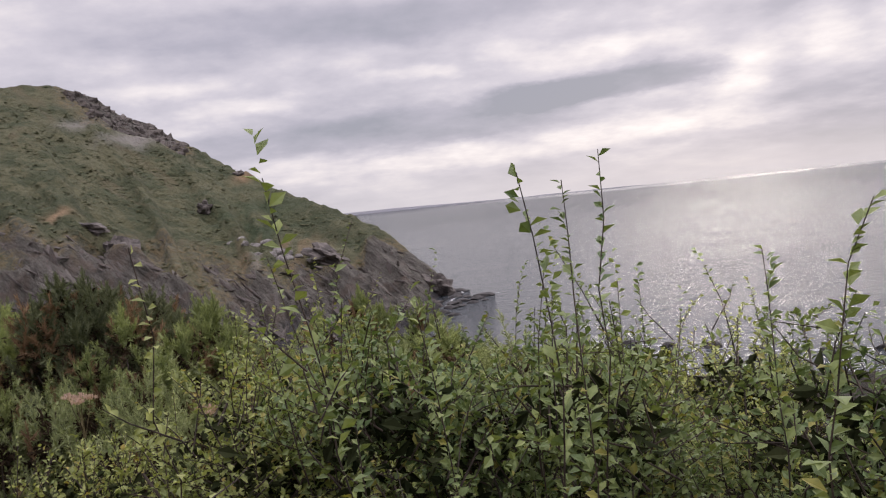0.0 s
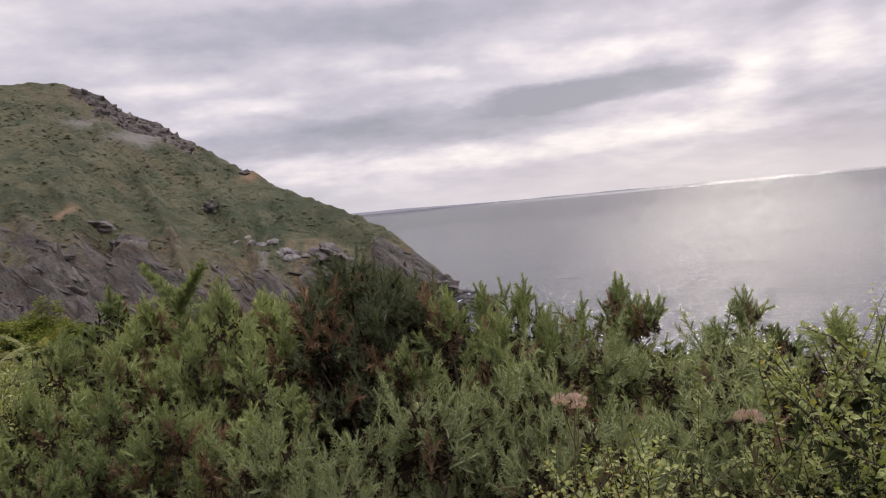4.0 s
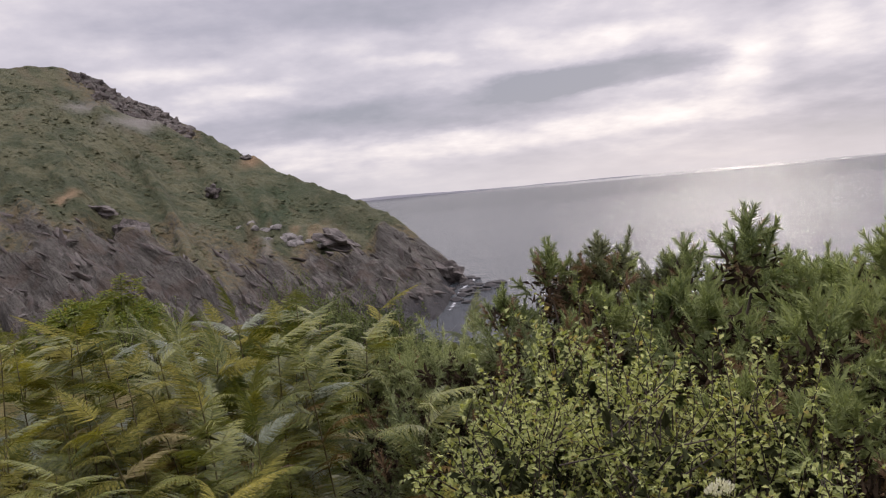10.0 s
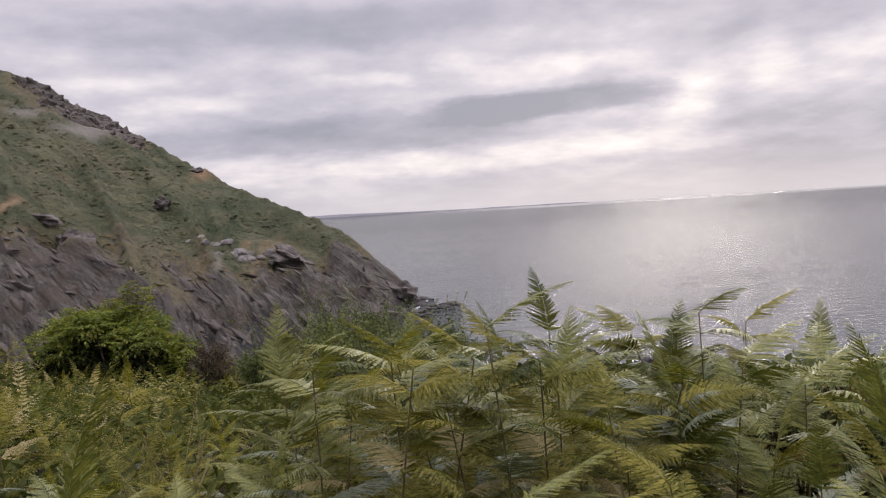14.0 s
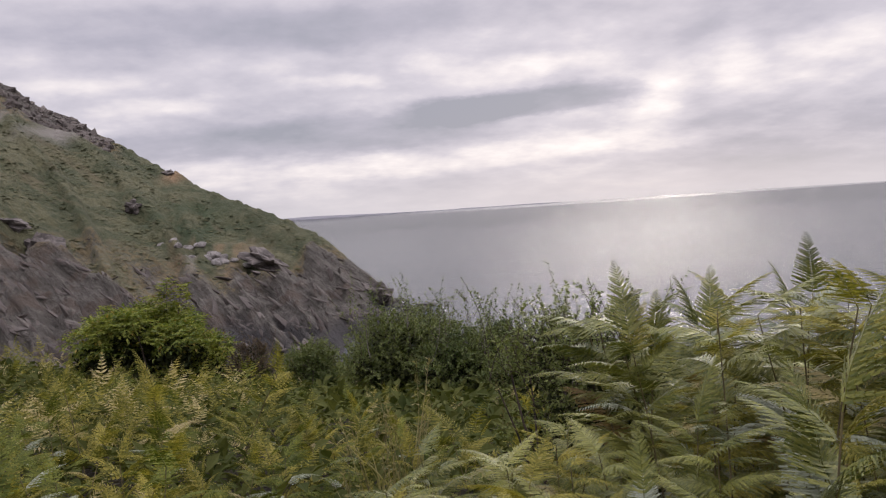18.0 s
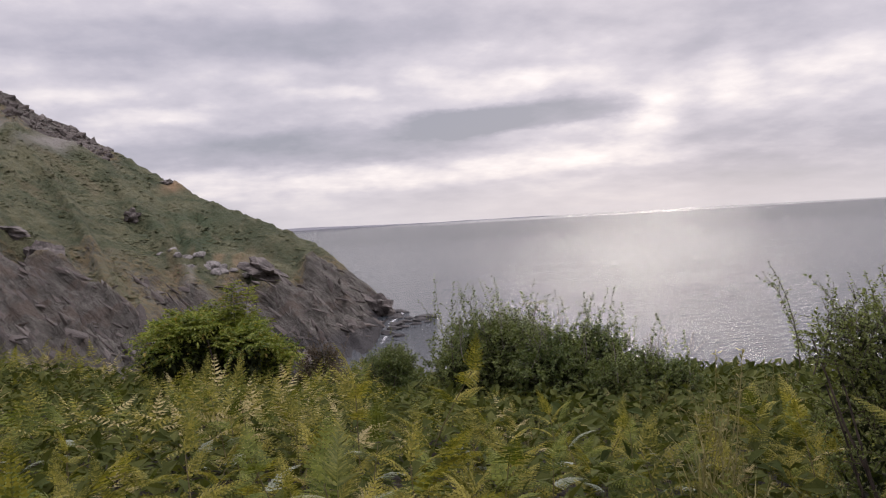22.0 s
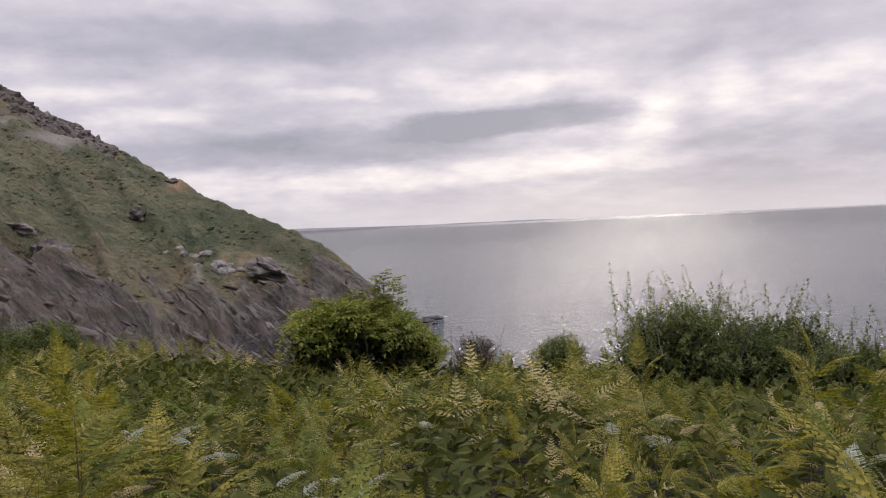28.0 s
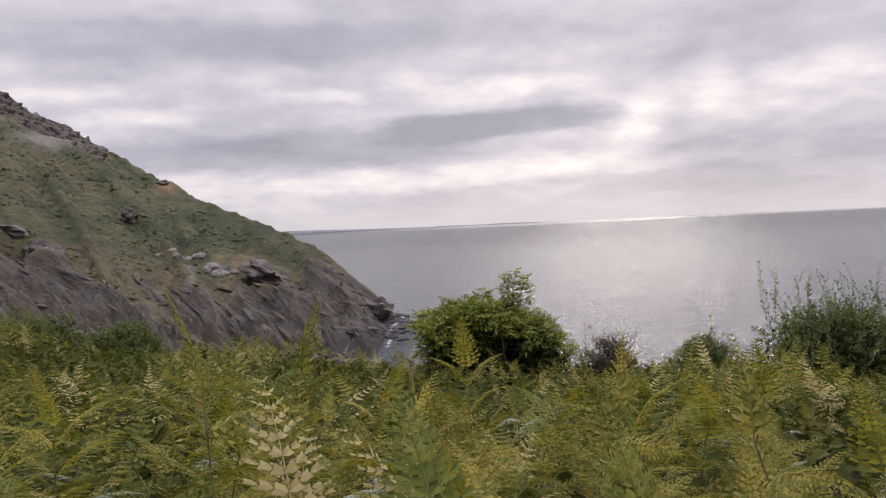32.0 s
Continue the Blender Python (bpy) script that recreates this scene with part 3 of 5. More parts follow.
def blade_mesh(kind, detail, mat, seed):
    key = (kind, detail, mat.name, seed)
    if key not in BLADE_CACHE:
        rng = np.random.default_rng(seed + 100 * detail)
        length = 0.62 if kind == "side" else 0.55
        b = blade(length, (10, 16, 25)[detail], detail, rng, 0.80 if kind == "side" else 0.35)
        BLADE_CACHE[key] = b.mesh("blade", mat)
    return BLADE_CACHE[key]


def bracken(height, spread, detail, mat, seed, label, odd=None, rise=14, lift=(22, 66)):
    """A bracken plant: a stalk with opposite pairs of blades and a curling top."""
    rng = np.random.default_rng(seed)
    plant = root("bracken_fern", label, "fern", "bracken along the path")
    lean = rng.normal(size=2) * 0.10
    pts = np.array([[lean[0] * h * h, lean[1] * h * h, height * h] for h in np.linspace(0, 1, 6)])
    st = Tris()
    st.tube(np.vstack([[0, 0, -0.12], pts]), np.linspace(0.0065, 0.002, 7), 5)
    part("stalk", st.mesh("stalk", M_STALK, True), plant, "brown ribbed stalk")
    turn = rng.random() * 6.28
    levels = [0.38, 0.50, 0.61, 0.71, 0.80, 0.88, 0.95] if height > 1.1 else [0.42, 0.60, 0.76, 0.90]
    for i, h in enumerate(levels):
        p = np.array([np.interp(h, np.linspace(0, 1, 6), pts[:, k]) for k in range(3)])
        turn += 0.35 * rng.normal() + (0.5 if i else 0)
        for hand in (0, np.pi):
            use = odd if odd and rng.random() < (0.07 if odd is M_FERN_RUST else 0.24) else mat
            ob = part("blade", blade_mesh("side", detail, use, int(rng.integers(3))), plant)
            size = spread * (1.12 - 0.55 * h) * rng.uniform(0.85, 1.15)
            ob.matrix_basis = Matrix.LocRotScale(p, Euler((radians(rng.uniform(0, 30) + rise * h), rng.normal() * 0.25, turn + hand)), (size,) * 3)
    ob = part("blade", blade_mesh("top", detail, mat, int(rng.integers(3))), plant)
    ob.matrix_basis = Matrix.LocRotScale(pts[-1], Euler((radians(rng.uniform(*lift)), 0, turn + rng.normal())), (spread * 0.75,) * 3)
    return plant


# ---- gorse
def plume(rng, length=0.18, fine=34, arms=4, reach=0.029, open_growth=False):
    """One spiny shoot, along +y: a stubby brush of spines round a green core, with shorter brushes at its sides."""
    t = Tris()

    def brush(a, b, n, size):
        s = (np.arange(n) + rng.random(n)) / n
        axis = unit(b - a)
        core = np.array([0.006, 0.006, 0.002]) * (0.5 if open_growth else 1.0)
        t.tube([a, a + (b - a) * 0.6, b], core, 3)
        out = rng.normal(size=(n, 3))
        out = unit(out - (out @ axis)[:, None] * axis)
        base = a + (b - a) * s[:, None] + out * 0.004
        d = out + axis * (rng.uniform(0.3, 0.9, (n, 1)) + 1.2 * s[:, None] ** 3)
        side, fwd, up = frames_along(d, rng.random(n) * 6.28)
        ln = size * rng.uniform(0.75, 1.25, n) * (1.15 - 0.45 * s)
        t.stamp(SPINE_V, SPINE_F, base, side, fwd, up, np.stack([0.0040 + 0 * ln, ln, ln], -1))

    brush(np.zeros(3), np.array([0, length, 0]), int(fine * length / 0.06), reach)
    for i in range(arms):
        s = (0.15 + 0.70 * (i + rng.random()) / arms) if open_growth else (0.05 + 0.55 * (i + rng.random()) / arms)
        a = np.array([0, length * s, 0])
        ang = i * 2.4 + rng.normal() * 0.4
        out = unit(np.array([np.cos(ang), rng.uniform(0.7, 1.3), np.sin(ang)]))
        brush(a, a + out * rng.uniform(0.055, 0.095) * (1.15 - s * 0.5) * (0.6 if open_growth else 1.0), fine if not open_growth else int(fine * 0.5), reach * 0.9)
    return np.concatenate(t.v), np.concatenate(t.f)


def thicket(t, lobes, count, size, rng, reach=0.74, slim=0.45):
    """Leaves and twigs that fill the inside of the lobes, coloured dark for shade."""
    lob = np.array(lobes)[rng.integers(len(lobes), size=count)]
    v = unit(rng.normal(size=(count, 3))) * (rng.random((count, 1)) ** 0.4) * reach
    zc = lob[:, 2] - lob[:, 3]
    z = np.where(v[:, 2] > 0, zc + v[:, 2] * lob[:, 3], zc * (1 + v[:, 2]))
    p = np.stack([lob[:, 0] + v[:, 0] * lob[:, 3], lob[:, 1] + v[:, 1] * lob[:, 3], z], -1)
    side, fwd, up = frames_along(rng.normal(size=(count, 3)), rng.random(count) * 6.28)
    ln = size * rng.uniform(0.6, 1.4, count)
    t.stamp(LEAF_V, LEAF_F, p, side, fwd, up, np.stack([ln * slim, ln, ln], -1))


def lobes_of(width, height, count, rng, low=0.7, small=0.17, large=0.30):
    out = [(0.0, 0.0, height, width * large)]
    for i in range(count - 1):
        a, r = i * 2.4 + rng.normal() * 0.4, width * (0.48 - (small + large) * 0.35) * math.sqrt((i + 0.8) / count)
        out.append((np.cos(a) * r, np.sin(a) * r, height * rng.uniform(low, 0.97), width * rng.uniform(small, large)))
    return [(x, y, max(t, r * 1.05), min(r, height * 0.6)) for x, y, t, r in out]


def on_lobes(lobes, n, rng, share=1.0, down=0.55):
    """Places and outward directions over the skin of the lobes."""
    lob = np.array(lobes)[rng.integers(len(lobes), size=n)]
    a = rng.random(n) * 6.28
    sb = rng.random(n) * (1 + down) - down
    cb = np.sqrt(1 - sb ** 2)
    zc = lob[:, 2] - lob[:, 3]
    k = share * rng.uniform(0.86, 1.06, n)
    rad = lob[:, 3] * np.where(sb > 0, cb, np.maximum(cb, 0.75)) * k
    z = np.where(sb > 0, zc + sb * lob[:, 3] * k, zc * (1 + sb / down * 0.9))
    p = np.stack([lob[:, 0] + np.cos(a) * rad, lob[:, 1] + np.sin(a) * rad, z], -1)
    d = np.stack([np.cos(a) * np.maximum(cb, 0.3), np.sin(a) * np.maximum(cb, 0.3), np.maximum(sb, 0.0)], -1)
    return p, d


def gorse(width, height, seed, mat, label, plumes=190, dead=24, crowns=5, fine=36, leaders=(), fresh=0):
    """A gorse bush: stubby spiny shoots over small lobes, forked crowns above them, brown dead shoots inside; fresh: long pale shoots."""
    rng = np.random.default_rng(seed)
    bush = root("gorse_bush", label, "bush", "gorse beside the path")
    kinds = [plume(rng, rng.uniform(0.15, 0.20), fine, 4) for _ in range(3)] + [plume(rng, 0.30, int(fine * 0.9), 9, 0.024, True)]
    lobes = lobes_of(width, height - 0.12, 17, rng, 0.62, 0.10, 0.17)
    wood = Tris()
    wood.tube(curve_pts((0, 0, -0.1), (0.03, 0.02, height * 0.35), 0.08, 6, rng), np.linspace(0.028, 0.018, 6), 6)
    part("trunk", wood.mesh("trunk", M_TWIG, True), bush, "dark woody trunk")
    for lobe in lobes:
        limb = Tris()
        limb.tube(curve_pts((0.02, 0.01, height * 0.18), (lobe[0], lobe[1], lobe[2] * 0.9), 0.10, 6, rng), np.linspace(0.014, 0.004, 6), 5)
        part("limb", limb.mesh("limb", M_TWIG, True), bush)
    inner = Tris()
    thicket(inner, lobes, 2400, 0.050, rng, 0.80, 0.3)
    part("inner_thicket", inner.mesh("inner_thicket", M_INNER_SHADE_BROWN), bush, "dead brown tangle inside the bush, coloured dark as if shaded")
    for name, mat2, count, reach in (("spiny_foliage", mat, plumes, 0.92), ("dead_foliage", M_GORSE_DEAD, dead, 0.86)):
        t = Tris()
        p, d = on_lobes(lobes, count, rng, reach)
        d = d * 0.75 + np.array([0, 0, 0.62]) + rng.normal(size=(count, 3)) * 0.26
        size = rng.uniform(0.65, 1.15, count)
        which = rng.integers(3, size=count)
        if name == "spiny_foliage":
            tops = sorted(lobes, key=lambda q: -q[2])[:crowns]
            extra = [((x + rng.normal() * 0.02, y + rng.normal() * 0.02, z - 0.02 * k), (math.cos(k * 2.1 + x * 9) * 0.75 * (k > 0), math.sin(k * 2.1 + x * 9) * 0.75 * (k > 0), 1.0), rng.uniform(0.75, 1.0), 0)
                     for x, y, z, _ in tops for k in range(4)]
            extra += [(*q, 0) for q in leaders]
            if fresh:
                fp, fd = on_lobes(lobes, fresh, rng, 0.95, 0.25)
                extra += [(a, b * 0.7 + np.array([0, 0, 0.8]) + rng.normal(size=3) * 0.2, rng.uniform(0.7, 1.0), 3) for a, b in zip(fp, fd)]
            if extra:
                p, d = np.vstack([p, [q[0] for q in extra]]), np.vstack([d, [q[1] for q in extra]])
                size, which = np.append(size, [q[2] for q in extra]), np.append(which, [q[3] for q in extra])
        p = p - unit(d) * (size * 0.07)[:, None]
        for kind in range(4):
            k = which == kind
            if k.any():
                side, fwd, up = frames_along(d[k], rng.random(int(k.sum())) * 6.28)
                t.stamp(*kinds[kind], p[k], side, fwd, up, size[k])
        part(name, t.mesh(name, mat2), bush, "brown dead spines" if mat2 is M_GORSE_DEAD else "")
    return bush


# ---- leafy shrubs
def leafy_twig(t_wood, t_leaf, a, b, rng, leaf=0.026, gap=0.022, radius=0.003, bend=0.08, start=0.15, droop=0.0):
    n = max(4, int(np.linalg.norm(np.subtract(b, a)) / 0.06) + 2)
    pts = curve_pts(a, b, bend, n, rng)
    t_wood.tube(pts[[0, n // 2, -1]] if n < 9 else pts[::2], np.linspace(radius, radius * 0.3, 3 if n < 9 else len(pts[::2])), 3)
    length = np.linalg.norm(np.diff(pts, axis=0), axis=1).sum()
    k = max(2, int(length * (1 - start) / gap))
    s = start + (1 - start) * (np.arange(k) + rng.random(k) * 0.6) / k
    base = np.stack([np.interp(s, np.linspace(0, 1, n), pts[:, c]) for c in range(3)], -1)
    axis = unit(pts[-1] - pts[0])
    out = rng.normal(size=(k, 3))
    out = unit(out - (out @ axis)[:, None] * axis)
    d = out + axis * rng.uniform(0.3, 0.9, (k, 1)) - np.array([0, 0, droop])
    side, fwd, up = frames_along(d, rng.normal(size=k) * 0.6)
    ln = leaf * rng.uniform(0.6, 1.25, k) * (1.1 - 0.35 * s)
    t_leaf.stamp(LEAF_V, LEAF_F, base, side, fwd, up, np.stack([ln * rng.uniform(0.5, 0.72, k), ln, ln], -1))


def thorn_shrub(width, height, seed, leaf_mat, label, twigs=110, leaf=0.027, shoots=(), name="thorn_shrub", bare=0, density=0.013, rise=0.6, thick=0.0025):
    """A leafy shrub; shoots stand above it, each given by foot, tip, leaf size and the gap between leaves."""
    rng = np.random.default_rng(seed)
    bush = root(name, label, "shrub")
    for _ in range(6):
        limb = Tris()
        a = rng.random() * 6.28
        tip = (np.cos(a) * width * 0.33, np.sin(a) * width * 0.33, height * rng.uniform(0.6, 0.85))
        limb.tube(curve_pts((rng.normal() * 0.05, rng.normal() * 0.05, -0.1), tip, 0.10, 7, rng), np.linspace(0.013, 0.004, 7), 5)
        part("limb", limb.mesh("limb", M_TWIG, True), bush)
    lobes = lobes_of(width, height - 0.05, max(5, int(width * 4.5)), rng, 0.66)
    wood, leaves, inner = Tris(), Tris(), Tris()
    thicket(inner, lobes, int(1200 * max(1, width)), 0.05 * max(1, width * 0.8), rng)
    part("inner_thicket", inner.mesh("inner_thicket", M_INNER_SHADE), bush, "leafy tangle inside the shrub, coloured dark as if shaded")
    p, d = on_lobes(lobes, twigs, rng, 0.88)
    d = unit(d * 0.8 + np.array([0, 0, 0.45]) + rng.normal(size=(twigs, 3)) * 0.45) * (rng.uniform(0.16, 0.34, (twigs, 1)) * (leaf / 0.03) ** 0.5)
    for a, b in zip(p, d):
        leafy_twig(wood, leaves, a - b * 0.4, a + b * 0.6, rng, leaf, density, 0.0028, 0.12)
    part("branchwork", wood.mesh("branchwork", M_TWIG, True), bush)
    part("foliage", leaves.mesh("foliage", leaf_mat), bush)
    for foot, tip, size, gap in shoots:
        w, l = Tris(), Tris()
        leafy_twig(w, l, foot, tip, rng, size, gap * 0.75, 0.0032, 0.05, 0.08)
        for _ in range(3):
            s = rng.uniform(0.3, 0.75)
            p = np.asarray(foot) + (np.asarray(tip) - np.asarray(foot)) * s
            leafy_twig(w, l, p, p + np.array([rng.normal() * 0.05, rng.normal() * 0.05, rng.uniform(0.05, 0.12)]), rng, size * 0.8, gap, 0.002, 0.05)
        sh = part("shoot", w.mesh("shoot", M_TWIG, True), bush, "long upright shoot")
        part("shoot_leaves", l.mesh("shoot_leaves", leaf_mat), sh)
    for _ in range(bare):
        w = Tris()
        a, r = rng.random() * 6.28, rng.random() * width * 0.42
        p = np.array([np.cos(a) * r, np.sin(a) * r, height * 0.6])
        q = p + np.array([rng.normal() * 0.10, rng.normal() * 0.10, rise * rng.uniform(0.6, 1.1)])
        w.tube(curve_pts(p, q, 0.05, 6, rng), np.linspace(1.0, 0.45, 6) * thick, 4)
        for _ in range(3):
            s = rng.uniform(0.3, 0.8)
            m = p + (q - p) * s
            w.tube(curve_pts(m, m + np.array([rng.normal() * 0.07 * rise / 0.6, rng.normal() * 0.07 * rise / 0.6, rng.uniform(0.2, 0.4) * rise]), 0.05, 4, rng), np.linspace(0.6, 0.35, 4) * thick, 3)
        part("bare_twig", w.mesh("bare_twig", M_TWIG_GREY, True), bush, "bare grey twig")
    return bush


def elder(width, height, seed, label, leaders=((0.38, -0.2, 0.52), (0.30, -0.1, 0.40), (0.62, 0.0, 0.36), (-0.2, 0.1, 0.12), (-0.9, -0.2, 0.02))):
    """A wide bush of feathered leaves on several stems."""
    rng = np.random.default_rng(seed)
    bush = root("elder_bush", label, "bush")
    for i in range(5):
        stem = Tris()
        a = i * 1.26 + rng.normal() * 0.3
        stem.tube(curve_pts((rng.normal() * 0.08, rng.normal() * 0.08, -0.2), (np.cos(a) * width * 0.30, np.sin(a) * width * 0.30, height * 0.75), 0.08, 8, rng), np.linspace(0.035, 0.010, 8), 6)
        part("stem", stem.mesh("stem", M_TWIG, True), bush)

    def spray(t, p, d, size, n=7):
        """A compound leaf: leaflets in pairs and one at the end."""
        d = d / np.linalg.norm(d)
        s = np.repeat(np.linspace(0.3, 1.0, 4), 2)[:n]
        base = p + d * (s * size)[:, None] - np.array([0, 0, 1]) * (s ** 2 * size * 0.25)[:, None]
        side = np.cross(d, [0, 0, 1.0]) + 1e-4
        side = side / np.linalg.norm(side)
        hand = np.where(np.arange(n) % 2 == 0, -1.0, 1.0)
        dd = d[None] * 0.55 + side[None] * hand[:, None] + rng.normal(size=(n, 3)) * 0.15 - np.array([0, 0, 0.3])
        dd[-1] = d - np.array([0, 0, 0.4])
        sd, fw, up = frames_along(dd, rng.normal(size=n) * 0.3)
        ln = size * rng.uniform(0.42, 0.62, n)
        t.stamp(LEAF_V, LEAF_F, base, sd, fw, up, np.stack([ln * 0.42, ln, ln], -1))

    lobes = []
    for i in range(34):
        a, rho = i * 2.4 + rng.normal() * 0.3, 0.45 * math.sqrt((i + 0.3) / 34)
        x, y = math.cos(a) * rho * width, math.sin(a) * rho * width * 0.75
        top = height * (1.0 - 0.62 * max(0.0, x / width * 2 - 0.10) ** 1.3 - 0.30 * max(0.0, -x / width * 2 - 0.55))
        lobes.append((x, y, top * rng.uniform(0.70, 1.04) * (1 - 0.35 * (abs(y) / width)), rng.uniform(0.09, 0.15) * width))
    lobes += [(0, 0, height * 0.5, 0.30 * width), (-0.24 * width, -0.2, height * 0.48, 0.2 * width), (0.24 * width, -0.2, height * 0.40, 0.2 * width)]
    inner = Tris()
    for lx, ly, lz, lr in lobes:
        t = Tris()
        for _ in range(int(60 + 320 * lr / width)):
            v = rng.normal(size=3)
            v = v / np.linalg.norm(v)
            v[2] = v[2] * 0.45
            p = np.array([lx, ly, lz - lr * 0.45]) + v * lr * rng.uniform(0.6, 1.05)
            if p[2] < 0.15:
                continue
            spray(t, p, v + np.array([0, 0, 0.35]) + rng.normal(size=3) * 0.3, rng.uniform(0.14, 0.22))
        part("leaf_crown", t.mesh("leaf_crown", M_ELDER), bush)
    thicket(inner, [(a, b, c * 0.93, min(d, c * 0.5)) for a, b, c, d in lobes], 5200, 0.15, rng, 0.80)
    part("inner_thicket", inner.mesh("inner_thicket", M_INNER_SHADE), bush, "leaves inside the bush, coloured dark as if shaded")
    for lx, ly, lh in leaders:
        w, t = Tris(), Tris()
        p, q = np.array([lx * 0.8, ly, height * 0.45]), np.array([lx + 0.05, ly, height + lh])
        pts = curve_pts(p, q, 0.03, 7, rng)
        w.tube(pts, np.linspace(0.012, 0.004, 7), 5)
        for s in np.linspace(0.40, 1, 20):
            c = p + (q - p) * s
            for _ in range(3):
                a = rng.random() * 6.28
                spray(t, c, np.array([np.cos(a), np.sin(a), 0.6]), rng.uniform(0.15, 0.24) * (1.35 - 0.6 * s))
        sh = part("leader", w.mesh("leader", M_TWIG, True), bush, "upright leading shoot")
        part("leader_leaves", t.mesh("leader_leaves", M_ELDER), sh)
    return bush


def flower(height, seed, mat, label, heads=5, name="wild_flower", wide=0.05):
    rng = np.random.default_rng(seed)
    plant = root(name, label, "flower")
    w = Tris()
    w.tube(curve_pts((0, 0, -0.05), (0, 0, height), 0.03, 6, rng), np.linspace(0.004, 0.002, 6), 4)
    for i in range(heads):
        a = i * 2.4
        tip = np.array([np.cos(a) * wide * 0.8, np.sin(a) * wide * 0.8, height + rng.uniform(0.0, 0.04)]) if i else np.array([0, 0, height + 0.03])
        w.tube([[0, 0, height * 0.93], tip], [0.0018, 0.0012], 3)
        t = Tris()
        n = 46
        v = rng.normal(size=(n, 3))
        v = unit(v)
        v[:, 2] = np.abs(v[:, 2])
        base = tip + v * wide * 0.42 * rng.random((n, 1)) ** 0.4 * np.array([1, 1, 0.55])
        sd, fw, up = frames_along(v + np.array([0, 0, 0.4]), rng.random(n) * 6.28)
        t.stamp(LEAF_V, LEAF_F, base, sd, fw, up, np.stack([np.full(n, 0.006), np.full(n, 0.011), np.full(n, 0.01)], -1))
        part("flower_head", t.mesh("flower_head", mat), plant)
    part("stem", w.mesh("stem", M_STALK, True), plant)
    leaves, wood = Tris(), Tris()
    for h in np.linspace(0.2, 0.85, 6):
        a = rng.random() * 6.28
        leafy_twig(wood, leaves, (0, 0, height * h), (np.cos(a) * 0.12, np.sin(a) * 0.12, height * h + 0.03), rng, 0.05, 0.03, 0.0015)
    part("leaves", leaves.mesh("leaves", M_THORN), plant)
    return plant


def settle(ob, x, y, turn=0.0, size=1.0, tall=1.0, lean=(0, 0), sink=0.0):
    ob.matrix_basis = spin(x, y, ground_z(x, y) - sink, turn, size, lean, tall)
    return ob


def again(ob, x, y, turn=0.0, size=1.0, tall=1.0, lean=(0, 0)):
    return copy_thing(ob, spin(x, y, ground_z(x, y), turn, 1.0, lean, 1.0) @ Matrix.Diagonal((size / ob.scale[0], size / ob.scale[1], size * tall / ob.scale[2], 1)))


def grass_tuft(height, seed, label, blades=46, heads=9):
    """A tuft of dry grass with seed heads."""
    rng = np.random.default_rng(seed)
    tuft = root("grass_tuft", label, "grass", "dry grass on the edge of the slope")
    t = Tris()
    for k in range(blades):
        a, ln = rng.random() * 6.28, height * rng.uniform(0.45, 0.85)
        p = np.array([rng.normal() * 0.05, rng.normal() * 0.05, 0])
        d = np.array([np.cos(a), np.sin(a), 0]) * ln * rng.uniform(0.15, 0.55)
        w = np.array([-np.sin(a), np.cos(a), 0]) * 0.004
        m, e = p + d * 0.4 + np.array([0, 0, ln * 0.7]), p + d + np.array([0, 0, ln * 0.95])
        t.add([p - w, p + w, m - w * 0.8, m + w * 0.8, e], [[0, 1, 3], [0, 3, 2], [2, 3, 4]])
    part("blades_of_grass", t.mesh("blades_of_grass", M_GRASS), tuft)
    for k in range(heads):
        h = Tris()
        a = rng.random() * 6.28
        tip = np.array([np.cos(a) * 0.15, np.sin(a) * 0.15, height * rng.uniform(0.8, 1.1)])
        h.tube(curve_pts((0, 0, 0), tip, 0.05, 4, rng), [0.0028, 0.0024, 0.002, 0.0015], 3)
        n = 16
        base = tip * (1 - rng.random((n, 1)) * 0.22)
        sd, fw, up = frames_along(rng.normal(size=(n, 3)) + np.array([0, 0, 0.8]), rng.random(n) * 6.28)
        h.stamp(LEAF_V, LEAF_F, base, sd, fw, up, np.stack([np.full(n, 0.008), np.full(n, 0.028), np.full(n, 0.02)], -1))
        part("seed_head", h.mesh("seed_head", M_GRASS), tuft)
    return tuft

# ---------------------------------------------------------------- gorse beside the path
GREEN = "bushy green gorse with dense spines and woody stems"
gorse_a = gorse(0.95, 1.75, 11, M_GORSE, GREEN, 170, 30, 5)
gorse_b = gorse(0.80, 1.80, 12, M_GORSE_DARK, "old dark gorse bush with brown dead spines inside", 185, 50, 7)
gorse_c = gorse(0.85, 1.60, 13, M_GORSE_PALE, "pale green gorse with long fresh spiny shoots", 110, 8, 0, 26, (), 62)
gorse_d = gorse(0.95, 1.75, 14, M_GORSE, "green gorse with browned patches among the spines", 165, 56, 6)
gorse_e = gorse(1.0, 1.6, 15, M_GORSE, GREEN, 120, 10, 2, 16)
TOP = {gorse_a: 1.75, gorse_b: 1.80, gorse_c: 1.60, gorse_d: 1.75, gorse_e: 1.6}
# a bush with a forked pair of thick leaders above it
GY = 29.80 - ground_z(-2.40, 4.52)
